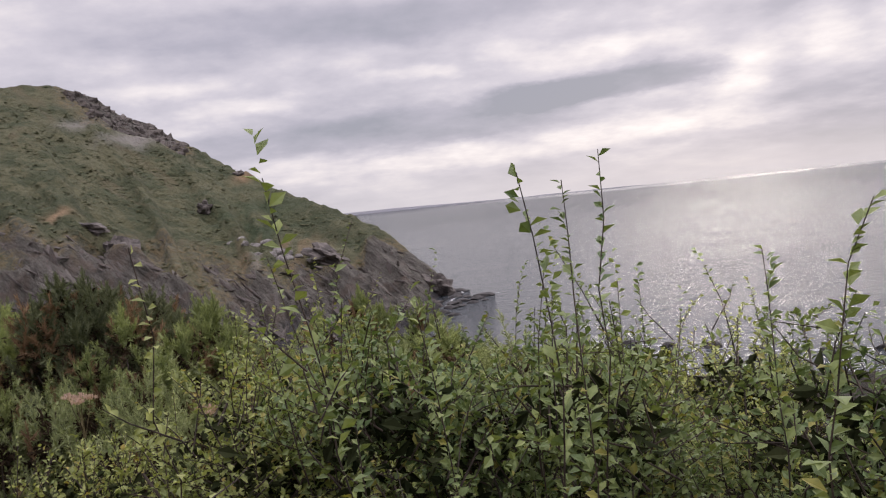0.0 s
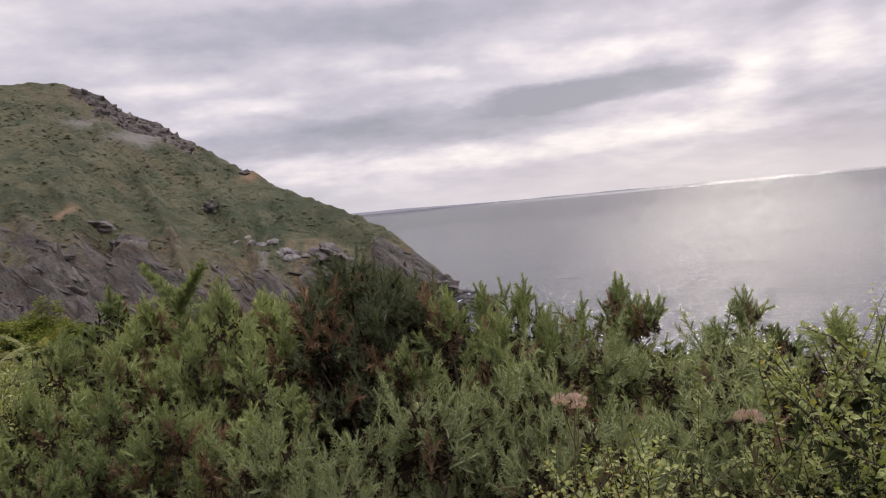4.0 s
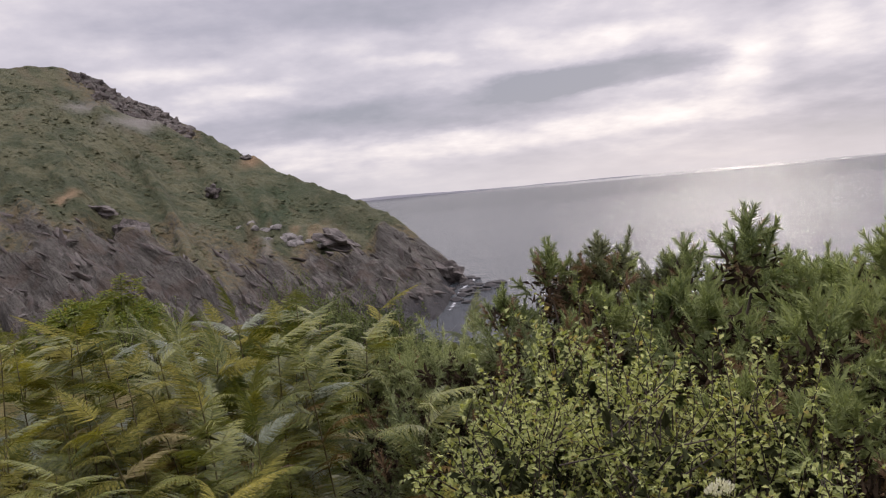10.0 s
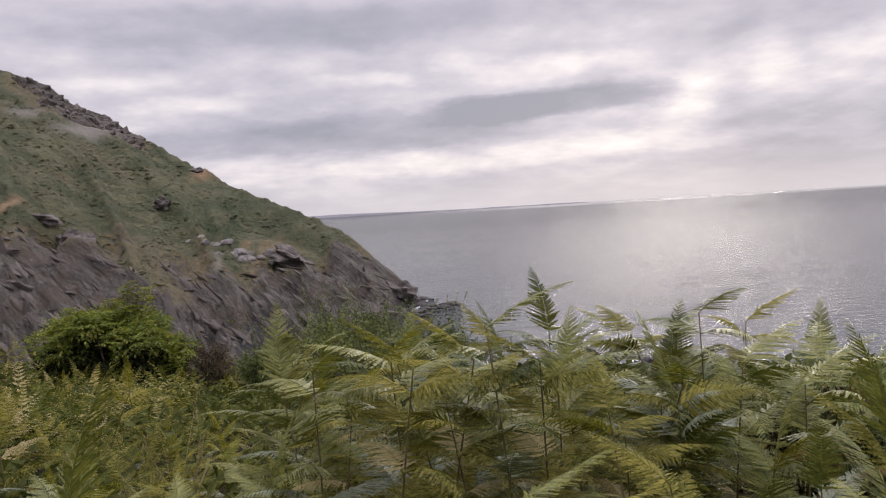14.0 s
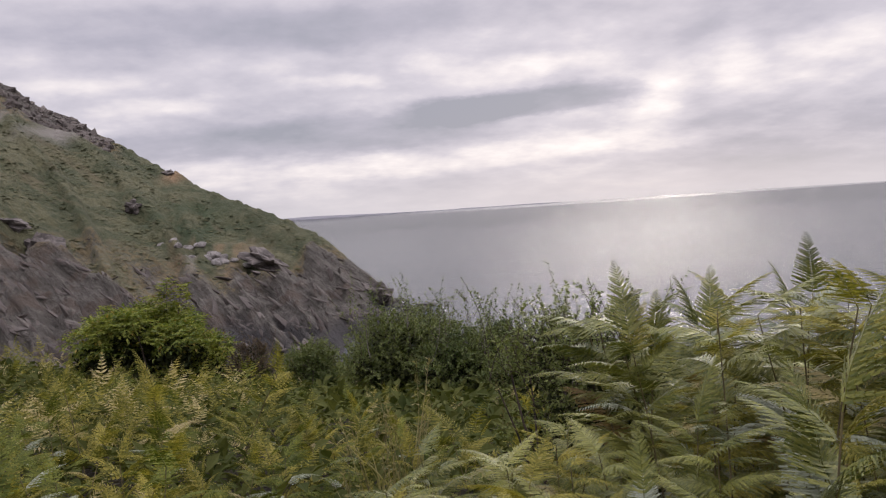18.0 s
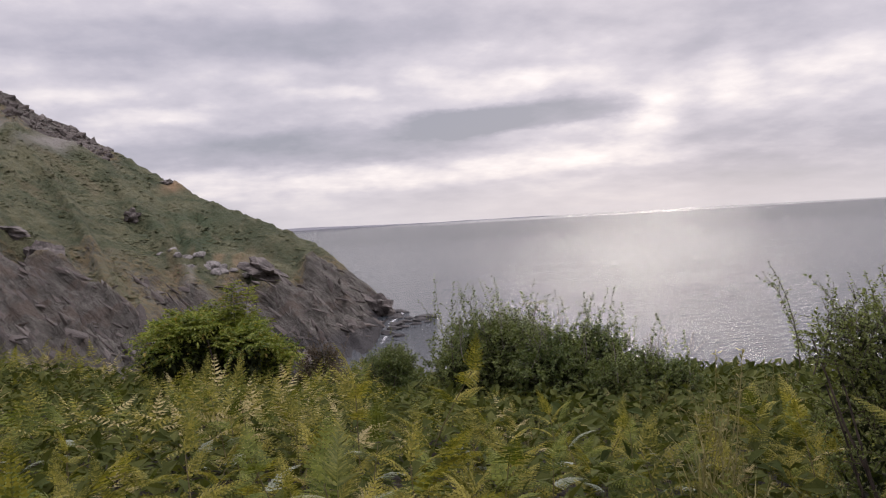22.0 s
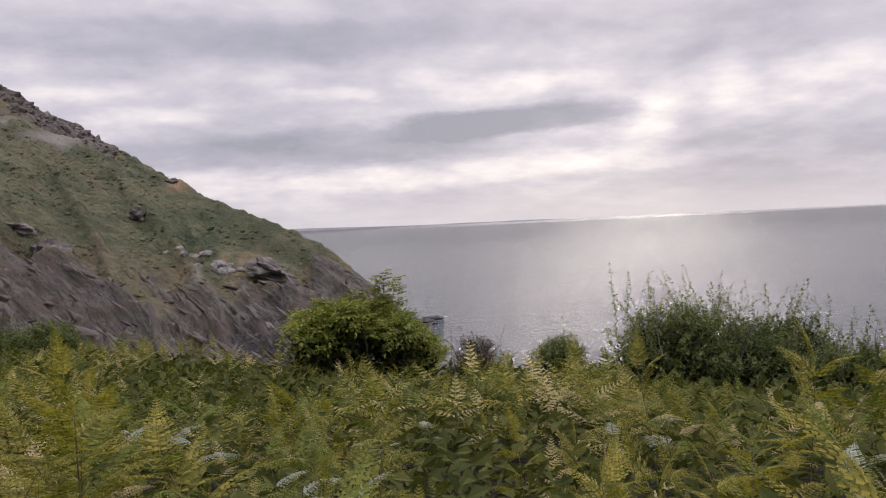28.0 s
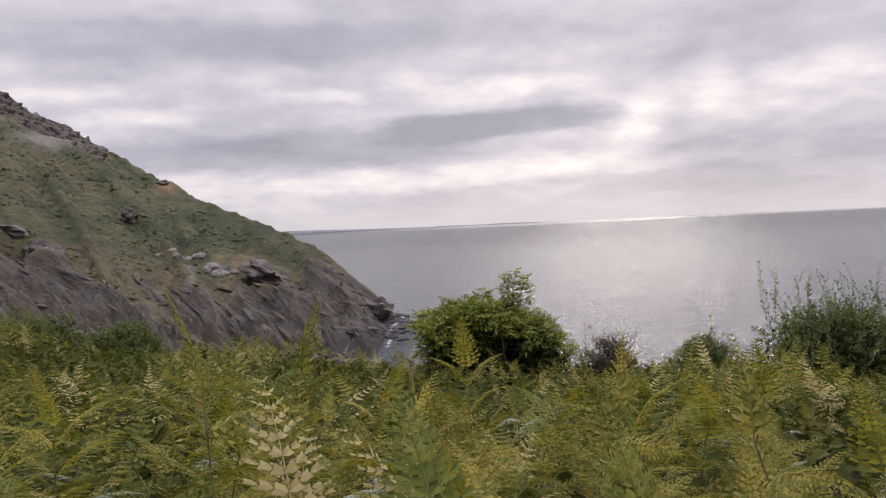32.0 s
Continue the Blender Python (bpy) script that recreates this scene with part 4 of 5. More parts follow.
gorse_y = gorse(0.75, GY, 16, M_GORSE, "green gorse with a forked pair of thick spiny leaders", 150, 40, 2, 36,
                [((0.02, 0, GY - 0.10), (0, 0, 1), 1.2), ((0.0, 0.02, GY - 0.06), (0.1, 0, 1), 1.2), ((0.03, 0, GY + 0.02), (0.03, 0, 1), 1.1)]
                + [((0.01 - 0.035 * k, 0.01 + 0.02 * k, GY + 0.12 + 0.035 * k), (-0.9 + 0.5 * h, 0.5 - 0.2 * h, 0.9 + 0.3 * h), 0.8 - 0.07 * k) for k in range(5) for h in (0, 0.5, 1)]
                + [((0.03 + 0.03 * k, -0.01 - 0.02 * k, GY + 0.12 + 0.035 * k), (0.8 - 0.5 * h, -0.5 + 0.2 * h, 0.9 + 0.3 * h), 0.8 - 0.07 * k) for k in range(5) for h in (0, 0.5, 1)])
settle(gorse_y, -2.40, 4.52)
used = set()
GORSE = [
    (gorse_b, -1.55, 4.46, 30.12, 0.9), (gorse_b, -1.50, 4.66, 30.05, 0.9),
    (gorse_b, -1.66, 4.48, 30.14, 1.0), (gorse_b, -1.42, 4.42, 30.06, 0.95), (gorse_b, -1.30, 4.78, 30.00, 0.95),
    (gorse_d, -2.60, 4.92, 29.96, 1.0), (gorse_a, -2.90, 5.22, 30.02, 1.0), (gorse_a, -2.17, 4.38, 30.06, 0.75), (gorse_d, -2.02, 4.75, 29.92, 1.0), (gorse_a, -2.62, 4.30, 29.82, 0.8), (gorse_a, -2.98, 4.70, 29.82, 0.8),
    (gorse_a, -2.53, 3.90, 29.72, 0.75), (gorse_d, -2.28, 3.72, 29.68, 0.7), (gorse_a, -2.80, 4.02, 29.68, 0.7), (gorse_a, -2.02, 4.00, 29.78, 0.8),
    (gorse_c, -1.84, 3.34, 29.67, 0.65), (gorse_c, -1.66, 3.16, 29.59, 0.6), (gorse_c, -1.38, 3.42, 29.73, 0.75), (gorse_c, -1.05, 3.57, 29.73, 0.8),
    (gorse_a, -1.22, 3.98, 29.96, 0.8), (gorse_a, -0.98, 4.72, 29.88, 0.9), (gorse_d, -0.88, 4.29, 29.92, 0.8), (gorse_d, -0.13, 5.25, 29.78, 0.8),
    (gorse_c, -0.60, 4.20, 29.71, 1.0), (gorse_c, -0.06, 4.07, 29.69, 1.0), (gorse_a, 0.26, 3.74, 29.74, 1.0), (gorse_c, 0.55, 3.49, 29.67, 1.0), (gorse_a, 0.21, 4.40, 29.76, 0.9), (gorse_c, -0.88, 3.13, 29.67, 0.75), (gorse_c, -0.50, 3.25, 29.65, 0.9),
    (gorse_a, -3.25, 6.48, 29.88, 1.0), (gorse_b, -2.95, 6.60, 29.90, 1.1), (gorse_a, -2.60, 6.45, 29.84, 1.0), (gorse_d, -2.28, 6.50, 29.80, 1.1), (gorse_a, -2.45, 5.80, 29.80, 1.0), (gorse_d, -2.28, 5.25, 29.90, 0.9), (gorse_a, -2.66, 7.20, 29.74, 1.0),
    (gorse_c, -4.02, 6.69, 29.45, 0.8), (gorse_c, -3.78, 6.50, 29.49, 0.9), (gorse_c, -3.50, 6.35, 29.55, 0.9), (gorse_c, -3.92, 6.20, 29.28, 0.8),
    (gorse_e, -3.30, 5.75, 29.40, 1.0), (gorse_e, -2.90, 5.85, 29.50, 1.0), (gorse_e, -1.60, 5.40, 29.50, 1.1), (gorse_e, 0.20, 6.00, 29.20, 1.1), (gorse_e, 1.20, 4.90, 29.35, 1.1), (gorse_e, -1.00, 6.30, 29.05, 1.2),
    (gorse_e, 1.00, 6.80, 28.95, 1.2), (gorse_e, 2.10, 4.20, 29.30, 1.1), (gorse_e, -3.70, 7.30, 29.00, 1.1), (gorse_e, -2.10, 7.20, 29.10, 1.2), (gorse_e, -0.50, 5.30, 29.40, 1.0), (gorse_e, 1.10, 3.60, 29.48, 1.0),
]
for i, (kind, x, y, top, size) in enumerate(GORSE):
    tall = (top - ground_z(x, y)) / (TOP[kind] * size)
    if kind in used:
        again(kind, x, y, i * 1.7, size, tall)
    else:
        used.add(kind)
        settle(kind, x, y, i * 1.7, size, tall)

# ---------------------------------------------------------------- leafy thorn beside the start of the path
def shoot_to(cx, cy, x, y, z, foot=0.35):
    """A shoot's foot and tip, from the middle of its shrub."""
    g = ground_z(cx, cy)
    return ((x - cx) * foot, (y - cy) * foot, 0.75), (x - cx, y - cy, z - g)


def thorn_at(cx, cy, top, width, seed, mat, label, shoots=(), twigs=120, leaf=0.027, bare=0, name="thorn_shrub", rise=0.35, thick=0.0022, sprigs=3):
    made = [(*shoot_to(cx, cy, x, y, z), size, gap) for x, y, z, size, gap in shoots]
    srng, h = np.random.default_rng(seed + 500), top - ground_z(cx, cy)
    for _ in range(sprigs):
        a, r = srng.random() * 6.28, srng.random() ** 0.5 * width * 0.40
        foot = (math.cos(a) * r, math.sin(a) * r, h * 0.72)
        tip = (foot[0] + srng.normal() * 0.16 * width, foot[1] + srng.normal() * 0.12 * width, h * 0.95 + rise * srng.uniform(0.25, 0.85))
        made.append((foot, tip, leaf * srng.uniform(0.75, 1.05), leaf * 0.55))
    return settle(thorn_shrub(width, top - ground_z(cx, cy), seed, mat, label, int(twigs * 2.2), leaf * 0.92, made, name, bare, 0.0085 * (leaf / 0.03) ** 0.6, rise, thick), cx, cy)


DARK_THORN = "dark green blackthorn shrub with upright leafy shoots"
thorn_at(-0.01, 1.84, 29.99, 0.75, 21, M_THORN, DARK_THORN, [(-0.18, 1.15, 30.37, 0.036, 0.016), (0.17, 1.21, 30.28, 0.034, 0.015), (-0.07, 1.97, 30.22, 0.018, 0.016), (-0.10, 1.45, 30.16, 0.028, 0.013), (0.02, 1.40, 30.12, 0.030, 0.013)], 150, 0.028, 3)
thorn_at(0.38, 1.73, 29.97, 0.75, 22, M_THORN, DARK_THORN, [(0.28, 1.39, 30.27, 0.032, 0.014), (0.36, 1.40, 30.30, 0.034, 0.016), (0.31, 1.63, 30.15, 0.028, 0.013), (0.46, 1.69, 30.11, 0.028, 0.013)], 150, 0.028, 5)
thorn_at(0.86, 1.58, 29.93, 0.75, 23, M_THORN, DARK_THORN, [(0.61, 1.08, 30.19, 0.040, 0.016), (0.66, 1.45, 30.11, 0.034, 0.013), (0.98, 1.48, 30.11, 0.034, 0.013)], 150, 0.028, 5)
YELLOW = "leafy thorn shrub with small yellowing leaves"
thorn_at(-0.42, 2.16, 29.89, 0.80, 24, M_THORN_LIGHT, YELLOW, [(-0.36, 1.22, 30.23, 0.028, 0.018), (-0.33, 1.91, 30.06, 0.024, 0.013)], 150, 0.024, 2)
thorn_at(-0.35, 2.66, 29.86, 0.85, 25, M_THORN_LIGHT, YELLOW, [(-0.21, 2.55, 30.11, 0.024, 0.013), (-0.01, 2.66, 30.04, 0.024, 0.013), (-0.40, 2.52, 29.99, 0.024, 0.013)], 150, 0.024, 4)
thorn_at(0.45, 2.39, 29.82, 0.85, 26, M_THORN, DARK_THORN, [(0.37, 2.22, 30.06, 0.026, 0.013), (0.70, 2.25, 30.02, 0.026, 0.013)], 140, 0.026, 4)
thorn_at(1.44, 1.71, 29.87, 0.9, 27, M_THORN, DARK_THORN, [], 120, 0.028, 4)
thorn_at(1.22, 2.83, 29.71, 0.9, 28, M_THORN_LIGHT, YELLOW, [], 120, 0.026, 2)
thorn_at(-3.50, 4.62, 29.66, 0.80, 29, M_THORN_LIGHT, YELLOW, [(-3.35, 4.50, 29.76, 0.024, 0.013)], 150, 0.022, 2)
thorn_at(-3.15, 4.62, 29.60, 0.65, 30, M_THORN_LIGHT, YELLOW, [(-3.05, 4.55, 29.72, 0.026, 0.013), (-3.22, 4.60, 29.70, 0.026, 0.013)], 130, 0.024, 2)
thorn_at(-3.80, 4.72, 29.58, 0.70, 31, M_THORN_LIGHT, YELLOW, [], 140, 0.022, 2)
thorn_at(-3.52, 5.14, 29.66, 0.80, 32, M_THORN_LIGHT, YELLOW, [(-3.61, 5.20, 29.80, 0.030, 0.016), (-3.44, 5.02, 29.78, 0.030, 0.016), (-3.36, 4.90, 29.72, 0.028, 0.016), (-3.72, 5.24, 29.66, 0.028, 0.016)], 150, 0.028, 2)
thorn_at(-3.25, 4.12, 29.50, 0.60, 35, M_THORN_LIGHT, YELLOW, [], 120, 0.022, 1)
thorn_at(-0.96, 2.62, 29.62, 0.7, 33, M_THORN_LIGHT, YELLOW, [], 120, 0.024, 1)

# ---------------------------------------------------------------- flowers
def flower_to(ob, x, y, top, size, turn, first=False):
    tall = (top - ground_z(x, y)) / (1.27 * size)
    return settle(ob, x, y, turn, size, tall) if first else again(ob, x, y, turn, size, tall)


flower_pink = flower_to(flower(1.25, 41, M_PETAL_PINK, "hemp agrimony with fluffy dusty-pink heads"), -1.03, 2.81, 29.71, 0.9, 0.0, True)
for k, (x, y, top) in enumerate([(-0.60, 2.72, 29.64), (-4.67, 6.25, 29.00), (-4.54, 6.22, 28.98), (-3.57, 5.50, 29.22), (-4.48, 6.05, 28.88)]):
    flower_to(flower_pink, x, y, top, 0.75, k * 1.3)
flower_white = flower_to(flower(1.22, 42, M_PETAL_WHITE, "white-flowered hogweed on a slim stem"), -3.47, 4.24, 29.52, 0.55, 0.0, True)
flower_to(flower_white, -3.40, 4.20, 29.48, 0.5, 2.0)

# ---------------------------------------------------------------- the bush standing in the bracken
thorn_at(-5.76, 8.25, 29.46, 1.25, 51, M_HEDGE, "tall dark thorn bush tangled with grass", [(-5.93, 8.12, 29.69, 0.022, 0.013), (-5.68, 8.17, 29.56, 0.022, 0.013), (-6.10, 8.30, 29.49, 0.02, 0.03), (-5.39, 8.41, 29.50, 0.02, 0.03)], 220, 0.030, 4, "tangled_bush", 0.26, 0.003, 16)

# ---------------------------------------------------------------- bushes on the edge of the slope
settle(elder(3.2, 28.34 - ground_z(-9.98, 21.6), 61, "broad elder bush with yellow-green leaves and two leading shoots"), -9.98, 21.6, -0.2)
thorn_at(-5.52, 17.76, 28.30, 2.3, 62, M_HEDGE, "dark hedge bush with bare twigs standing out of it", [(-5.67, 17.37, 28.84, 0.045, 0.05), (-5.18, 17.49, 28.57, 0.045, 0.05), (-6.03, 17.55, 28.55, 0.045, 0.05)], 420, 0.062, 7, "hedge_bush", 0.9, 0.007, 30)
thorn_at(-4.40, 16.78, 28.12, 2.3, 63, M_HEDGE, "dark hedge bush with bare twigs standing out of it", [(-4.27, 15.94, 28.30, 0.05, 0.05), (-3.90, 16.32, 28.22, 0.045, 0.05), (-4.60, 16.43, 28.30, 0.045, 0.05)], 420, 0.062, 6, "hedge_bush", 0.7, 0.007, 30)
thorn_at(-3.65, 15.60, 27.80, 1.8, 64, M_HEDGE, "low dark hedge bush with a few bare twigs", [(-3.18, 16.03, 27.89, 0.045, 0.05)], 330, 0.06, 7, "hedge_bush", 0.7, 0.007, 10)
thorn_at(-6.79, 19.08, 27.60, 1.2, 65, M_HEDGE, "low bush with one leafy sapling shoot", [(-6.84, 18.87, 28.15, 0.06, 0.05)], 260, 0.055, 2, "hedge_bush", 0.5, 0.005)
thorn_at(-8.06, 20.53, 27.61, 1.2, 66, M_HEATH, "brown-purple heathy bush going over", [], 170, 0.035, 5, "heath_bush", 0.4, 0.005)
thorn_at(-20.9, 31.2, 27.95, 3.4, 67, M_HEDGE, "broad low dark green bramble bank", [], 420, 0.09, 0, "bramble_bush", 0.25, 0.003, 4)
thorn_at(-18.2, 30.4, 27.45, 2.6, 68, M_HEDGE, "broad low dark green bramble bank", [], 380, 0.09, 0, "bramble_bush", 0.25, 0.003, 4)
umbel = settle(flower(1.75, 43, M_UMBEL, "tall umbel gone to green seed above the hedge", 6, "umbel_plant", 0.16), -4.53, 17.5)
umbel.scale[2] = (28.40 - ground_z(-4.53, 17.5)) / 1.78

# ---------------------------------------------------------------- bracken
TALL = "tall bracken with arching silvery-green fronds"
LOW = "knee-high bracken in yellowing green"
tall_kinds = [bracken(1.42, 0.66, 2, M_FERN_DEEP, 71, TALL, M_FERN_SHEEN), bracken(1.30, 0.70, 2, M_FERN_DEEP, 72, TALL, M_FERN_RUST), bracken(1.36, 0.62, 2, M_FERN, 73, TALL, M_FERN_TAN)]
low_kinds = [bracken(0.85, 0.66, 1, M_FERN, 74, LOW, M_FERN_TAN, 26, (40, 80)), bracken(0.75, 0.74, 1, M_FERN, 75, LOW, M_FERN_MOSS, 26, (40, 80)), bracken(0.90, 0.62, 1, M_FERN, 76, LOW, M_FERN_RUST, 30, (50, 80)), bracken(0.80, 0.70, 1, M_FERN_MOSS, 77, LOW, M_FERN_SHEEN, 20, (40, 70))]
tip_kinds = [bracken(1.30, 0.72, 2, M_FERN_DEEP, 78, TALL, M_FERN_SHEEN, 30, (74, 82)), bracken(1.30, 0.72, 2, M_FERN_DEEP, 79, TALL, M_FERN, 34, (70, 80))]
rng = np.random.default_rng(7)
started = set()


def plant_fern(kind, x, y, size, tall=1.0, tilt=0.10):
    turn, lean = rng.random() * 6.28, (rng.normal() * tilt, rng.normal() * tilt)
    if kind in started:
        return again(kind, x, y, turn, size, tall, lean)
    started.add(kind)
    return settle(kind, x, y, turn, size, tall, lean)


def ok_gap(x, y, taken, gap):
    return all((x - a) ** 2 + (y - b) ** 2 > gap * gap for a, b in taken)


# the tall stand in the middle of the walk
taken = []
for _ in range(2500):
    if len(taken) >= 80:
        break
    s, q = rng.uniform(5.4, 9.9), rng.uniform(1.25, 4.2)
    qq = q + math.sin(math.pi * s / 15.7)
    x, y = s * ALONG[0] + qq * SEAWARD[0], s * ALONG[1] + qq * SEAWARD[1]
    if x < -6.1 + 0.25 * (y - 6) or x > -4.15 or not ok_gap(x, y, taken, 0.19) or math.hypot(x + 4.45, y - 5.7) < 0.5 or math.hypot(x + 4.4, y - 5.1) < 0.5 or math.hypot(x + 4.65, y - 6.2) < 0.3 or math.hypot(x + 5.8, y - 8.25) < 0.6:
        continue
    taken.append((x, y))
    plant_fern(tall_kinds[int(rng.integers(3))], x, y, rng.uniform(0.92, 1.14) * (1.0 if q > 2.3 else 0.74))
# the tallest fronds, by their tips
for k, (x, y, top) in enumerate([(-4.85, 7.58, 29.82), (-5.95, 6.98, 29.68), (-5.29, 7.61, 29.65), (-6.10, 6.41, 29.52), (-6.35, 6.20, 29.36), (-4.67, 5.62, 29.80), (-3.55, 7.50, 29.53), (-5.88, 6.85, 29.78),
                                 (-4.76, 6.47, 29.72), (-4.97, 6.62, 29.70), (-4.80, 6.28, 29.66), (-4.60, 7.05, 29.68), (-5.10, 7.20, 29.70), (-6.42, 5.42, 29.88), (-6.28, 5.38, 29.70),
                                 (-4.72, 6.12, 29.58), (-4.62, 6.02, 29.50), (-5.40, 8.05, 29.54), (-5.56, 7.12, 29.70), (-8.60, 7.20, 29.36)]):
    taken.append((x, y))
    plant_fern(tip_kinds[k % 2], x, y, (top - ground_z(x, y)) / 1.60, 1.0, 0.03)

# a lower fringe of it towards the open slope
fringe = 0
while fringe < 34:
    x, y = rng.uniform(-6.95, -5.7), rng.uniform(5.6, 7.3)
    if path_frame(np.array(x), np.array(y))[1] < 1.2 or not ok_gap(x, y, taken, 0.16):
        fringe += 0.02
        continue
    fringe += 1
    taken.append((x, y))
    plant_fern(tall_kinds[int(rng.integers(3))], x, y, rng.uniform(0.62, 0.78))

# low bracken near the later half of the path
goal = len(taken) + 250
for _ in range(9000):
    if len(taken) >= goal:
        break
    s, q = rng.uniform(8.2, 20.5), 1.15 + 5.6 * rng.random() ** 1.25
    qq = q + math.sin(math.pi * min(1, s / 15.7))
    x, y = s * ALONG[0] + qq * SEAWARD[0], s * ALONG[1] + qq * SEAWARD[1]
    if x > -6.1 + 0.25 * (y - 6) or not ok_gap(x, y, taken, 0.20):
        continue
    taken.append((x, y))
    lush_spot = float(fbm(np.array([x / 1.1]), np.array([y / 1.1]), 2, 85)[0])
    plant_fern(low_kinds[int(rng.integers(4))], x, y, rng.uniform(0.74, 1.08) * (1.0 + 0.55 * lush_spot) * (0.8 if q < 1.6 else 1.0), 1.0, 0.20)

# bracken further off
def bracken_field(name, count, accept, size, seed, label):
    rng = np.random.default_rng(seed)
    both = {0: Tris(), 1: Tris(), 2: Tris()}
    pats = []
    for kind in range(3):
        b = blade(0.62, 9 if kind else 7, 1 if kind else 0, np.random.default_rng(kind), 0.5)
        pats.append((np.concatenate(b.v), np.concatenate(b.f)))
    spots = []
    while len(spots) < count:
        p = accept(rng)
        if p:
            spots.append(p)
    spots = np.array(spots)
    z = near_land(spots[:, 0], spots[:, 1])
    for i, (x, y) in enumerate(spots):
        n = 7
        far = math.hypot(x + 9, y - 5) > 8
        out = float(path_frame(np.array(x), np.array(y))[1])
        h = size * rng.uniform(0.75, 1.15) * (0.88 + 0.70 * float(fbm(np.array([x / 2.5]), np.array([y / 2.5]), 2, 81)[0])) * (1.0 - 0.26 * min(1.0, max(0.0, (out - 6) / 4))) * (1.0 - 0.40 * min(1.0, max(0.0, (x + 7.0) / 2)))
        a = rng.random() * 6.28 + np.array([0, 3.14, 0.6, 3.7, 1.2, 4.3, 1.7])
        lev = np.array([0.5, 0.5, 0.75, 0.75, 0.92, 0.92, 1.0])
        up = np.array([0.2, 0.2, 0.5, 0.5, 0.8, 0.8, 2.2]) + rng.normal(size=n) * 0.15
        d = np.stack([np.cos(a), np.sin(a), up], -1)
        base = np.stack([np.full(n, x), np.full(n, y), z[i] + h * lev], -1)
        sd, fw, upv = frames_along(d, rng.normal(size=n) * 0.3)
        both[int(rng.choice([0, 0, 0, 1, 1, 2]))].stamp(*pats[0 if far else 1], base, sd, fw, upv, h * (1.15 - 0.5 * lev) * rng.uniform(0.85, 1.2, n))
    for k, (mat, word) in enumerate(((M_FERN, "yellow-green"), (M_FERN_MOSS, "deep green"), (M_FERN_TAN, "straw-coloured"))):
        tagged(new(name, both[k].mesh(name, mat)), f"field of {word} {label}", "bracken", kind="stuff")


def field_spot(rng):
    s, q = rng.uniform(1, 34), rng.uniform(1.3, 17.5)
    qq = q + math.sin(math.pi * min(1, max(0, s / 15.7)))
    x, y = s * ALONG[0] + qq * SEAWARD[0], s * ALONG[1] + qq * SEAWARD[1]
    if math.hypot(x + 9.98, y - 21.6) < 1.0 or (x > -4 and y < 9) or (x > -7 and q < 4.5):
        return None
    if q < 6 and s < 20.5 and rng.random() < 0.62:
        return None
    if float(fbm(np.array([x / 1.7]), np.array([y / 1.7]), 2, 83)[0]) < -0.28:
        return None
    return x, y


bracken_field("bracken_field", 2900, field_spot, 0.82, 91, "bracken covering the slope")

# ---------------------------------------------------------------- dry grass by the bush and on the edge of the slope
tuft = settle(grass_tuft(0.85, 95, "tuft of dry grass with pale seed heads"), -5.7, 7.9)
grng = np.random.default_rng(17)
for x, y, size in [(-6.9, 7.9, 1.1), (-6.1, 7.6, 0.9), (-5.5, 8.3, 1.2), (-6.7, 8.5, 1.3), (-5.2, 7.6, 1.0)]:
    again(tuft, x, y, grng.random() * 6.28, size)
for k in range(16):
    x = grng.uniform(-6.5, 1.5)
    y = 13.6 + 0.32 * (-x - 4) * -1 * 0.4 + grng.uniform(-1.6, 1.4)
    again(tuft, x, y, grng.random() * 6.28, grng.uniform(0.6, 0.9))

# ---------------------------------------------------------------- undergrowth below the bracken, its shade put into the leaf colour
urng = np.random.default_rng(19)
n = 60000
us, uq = urng.uniform(1.0, 32, n), 0.95 + 17 * urng.random(n) ** 1.3
uqq = uq + np.sin(np.pi * np.clip(us / 15.7, 0, 1))
ux, uy = us * ALONG[0] + uqq * SEAWARD[0], us * ALONG[1] + uqq * SEAWARD[1]
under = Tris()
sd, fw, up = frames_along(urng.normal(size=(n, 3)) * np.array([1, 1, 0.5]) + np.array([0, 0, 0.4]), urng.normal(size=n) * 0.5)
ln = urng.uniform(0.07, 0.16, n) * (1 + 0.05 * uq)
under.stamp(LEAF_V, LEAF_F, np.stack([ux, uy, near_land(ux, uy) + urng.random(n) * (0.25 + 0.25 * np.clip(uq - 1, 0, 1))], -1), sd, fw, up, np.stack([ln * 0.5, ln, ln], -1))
tagged(new("undergrowth", under.mesh("undergrowth", M_UNDER)), "leafy undergrowth covering the ground below the bracken, coloured dark as in shade", "undergrowth", kind="stuff")

# ---------------------------------------------------------------- rocks, skerries and surf
def rock_material(name, dark, light):
    m, g = material(name)
    pos = g.node("ShaderNodeTexCoord").outputs["Object"]
    a, b = g.noise(pos, 1.6, 5, 0.65), g.noise(pos, 6.0, 4, 0.6)
    c = g.mix(g.ramp(a, 0.38, 0.62), dark, light)
    finish(g, g.mix(g.ramp(b, 0.55, 0.7, 0, 0.5), c, tuple(v * 1.5 for v in light)), 0.85, a, 0.8, 0.3, 0.3)
    return m


M_ROCK_WET, M_ROCK_PALE = rock_material("wet_rock", (0.018, 0.016, 0.016), (0.055, 0.050, 0.048)), rock_material("pale_rock", (0.10, 0.092, 0.085), (0.22, 0.205, 0.19))


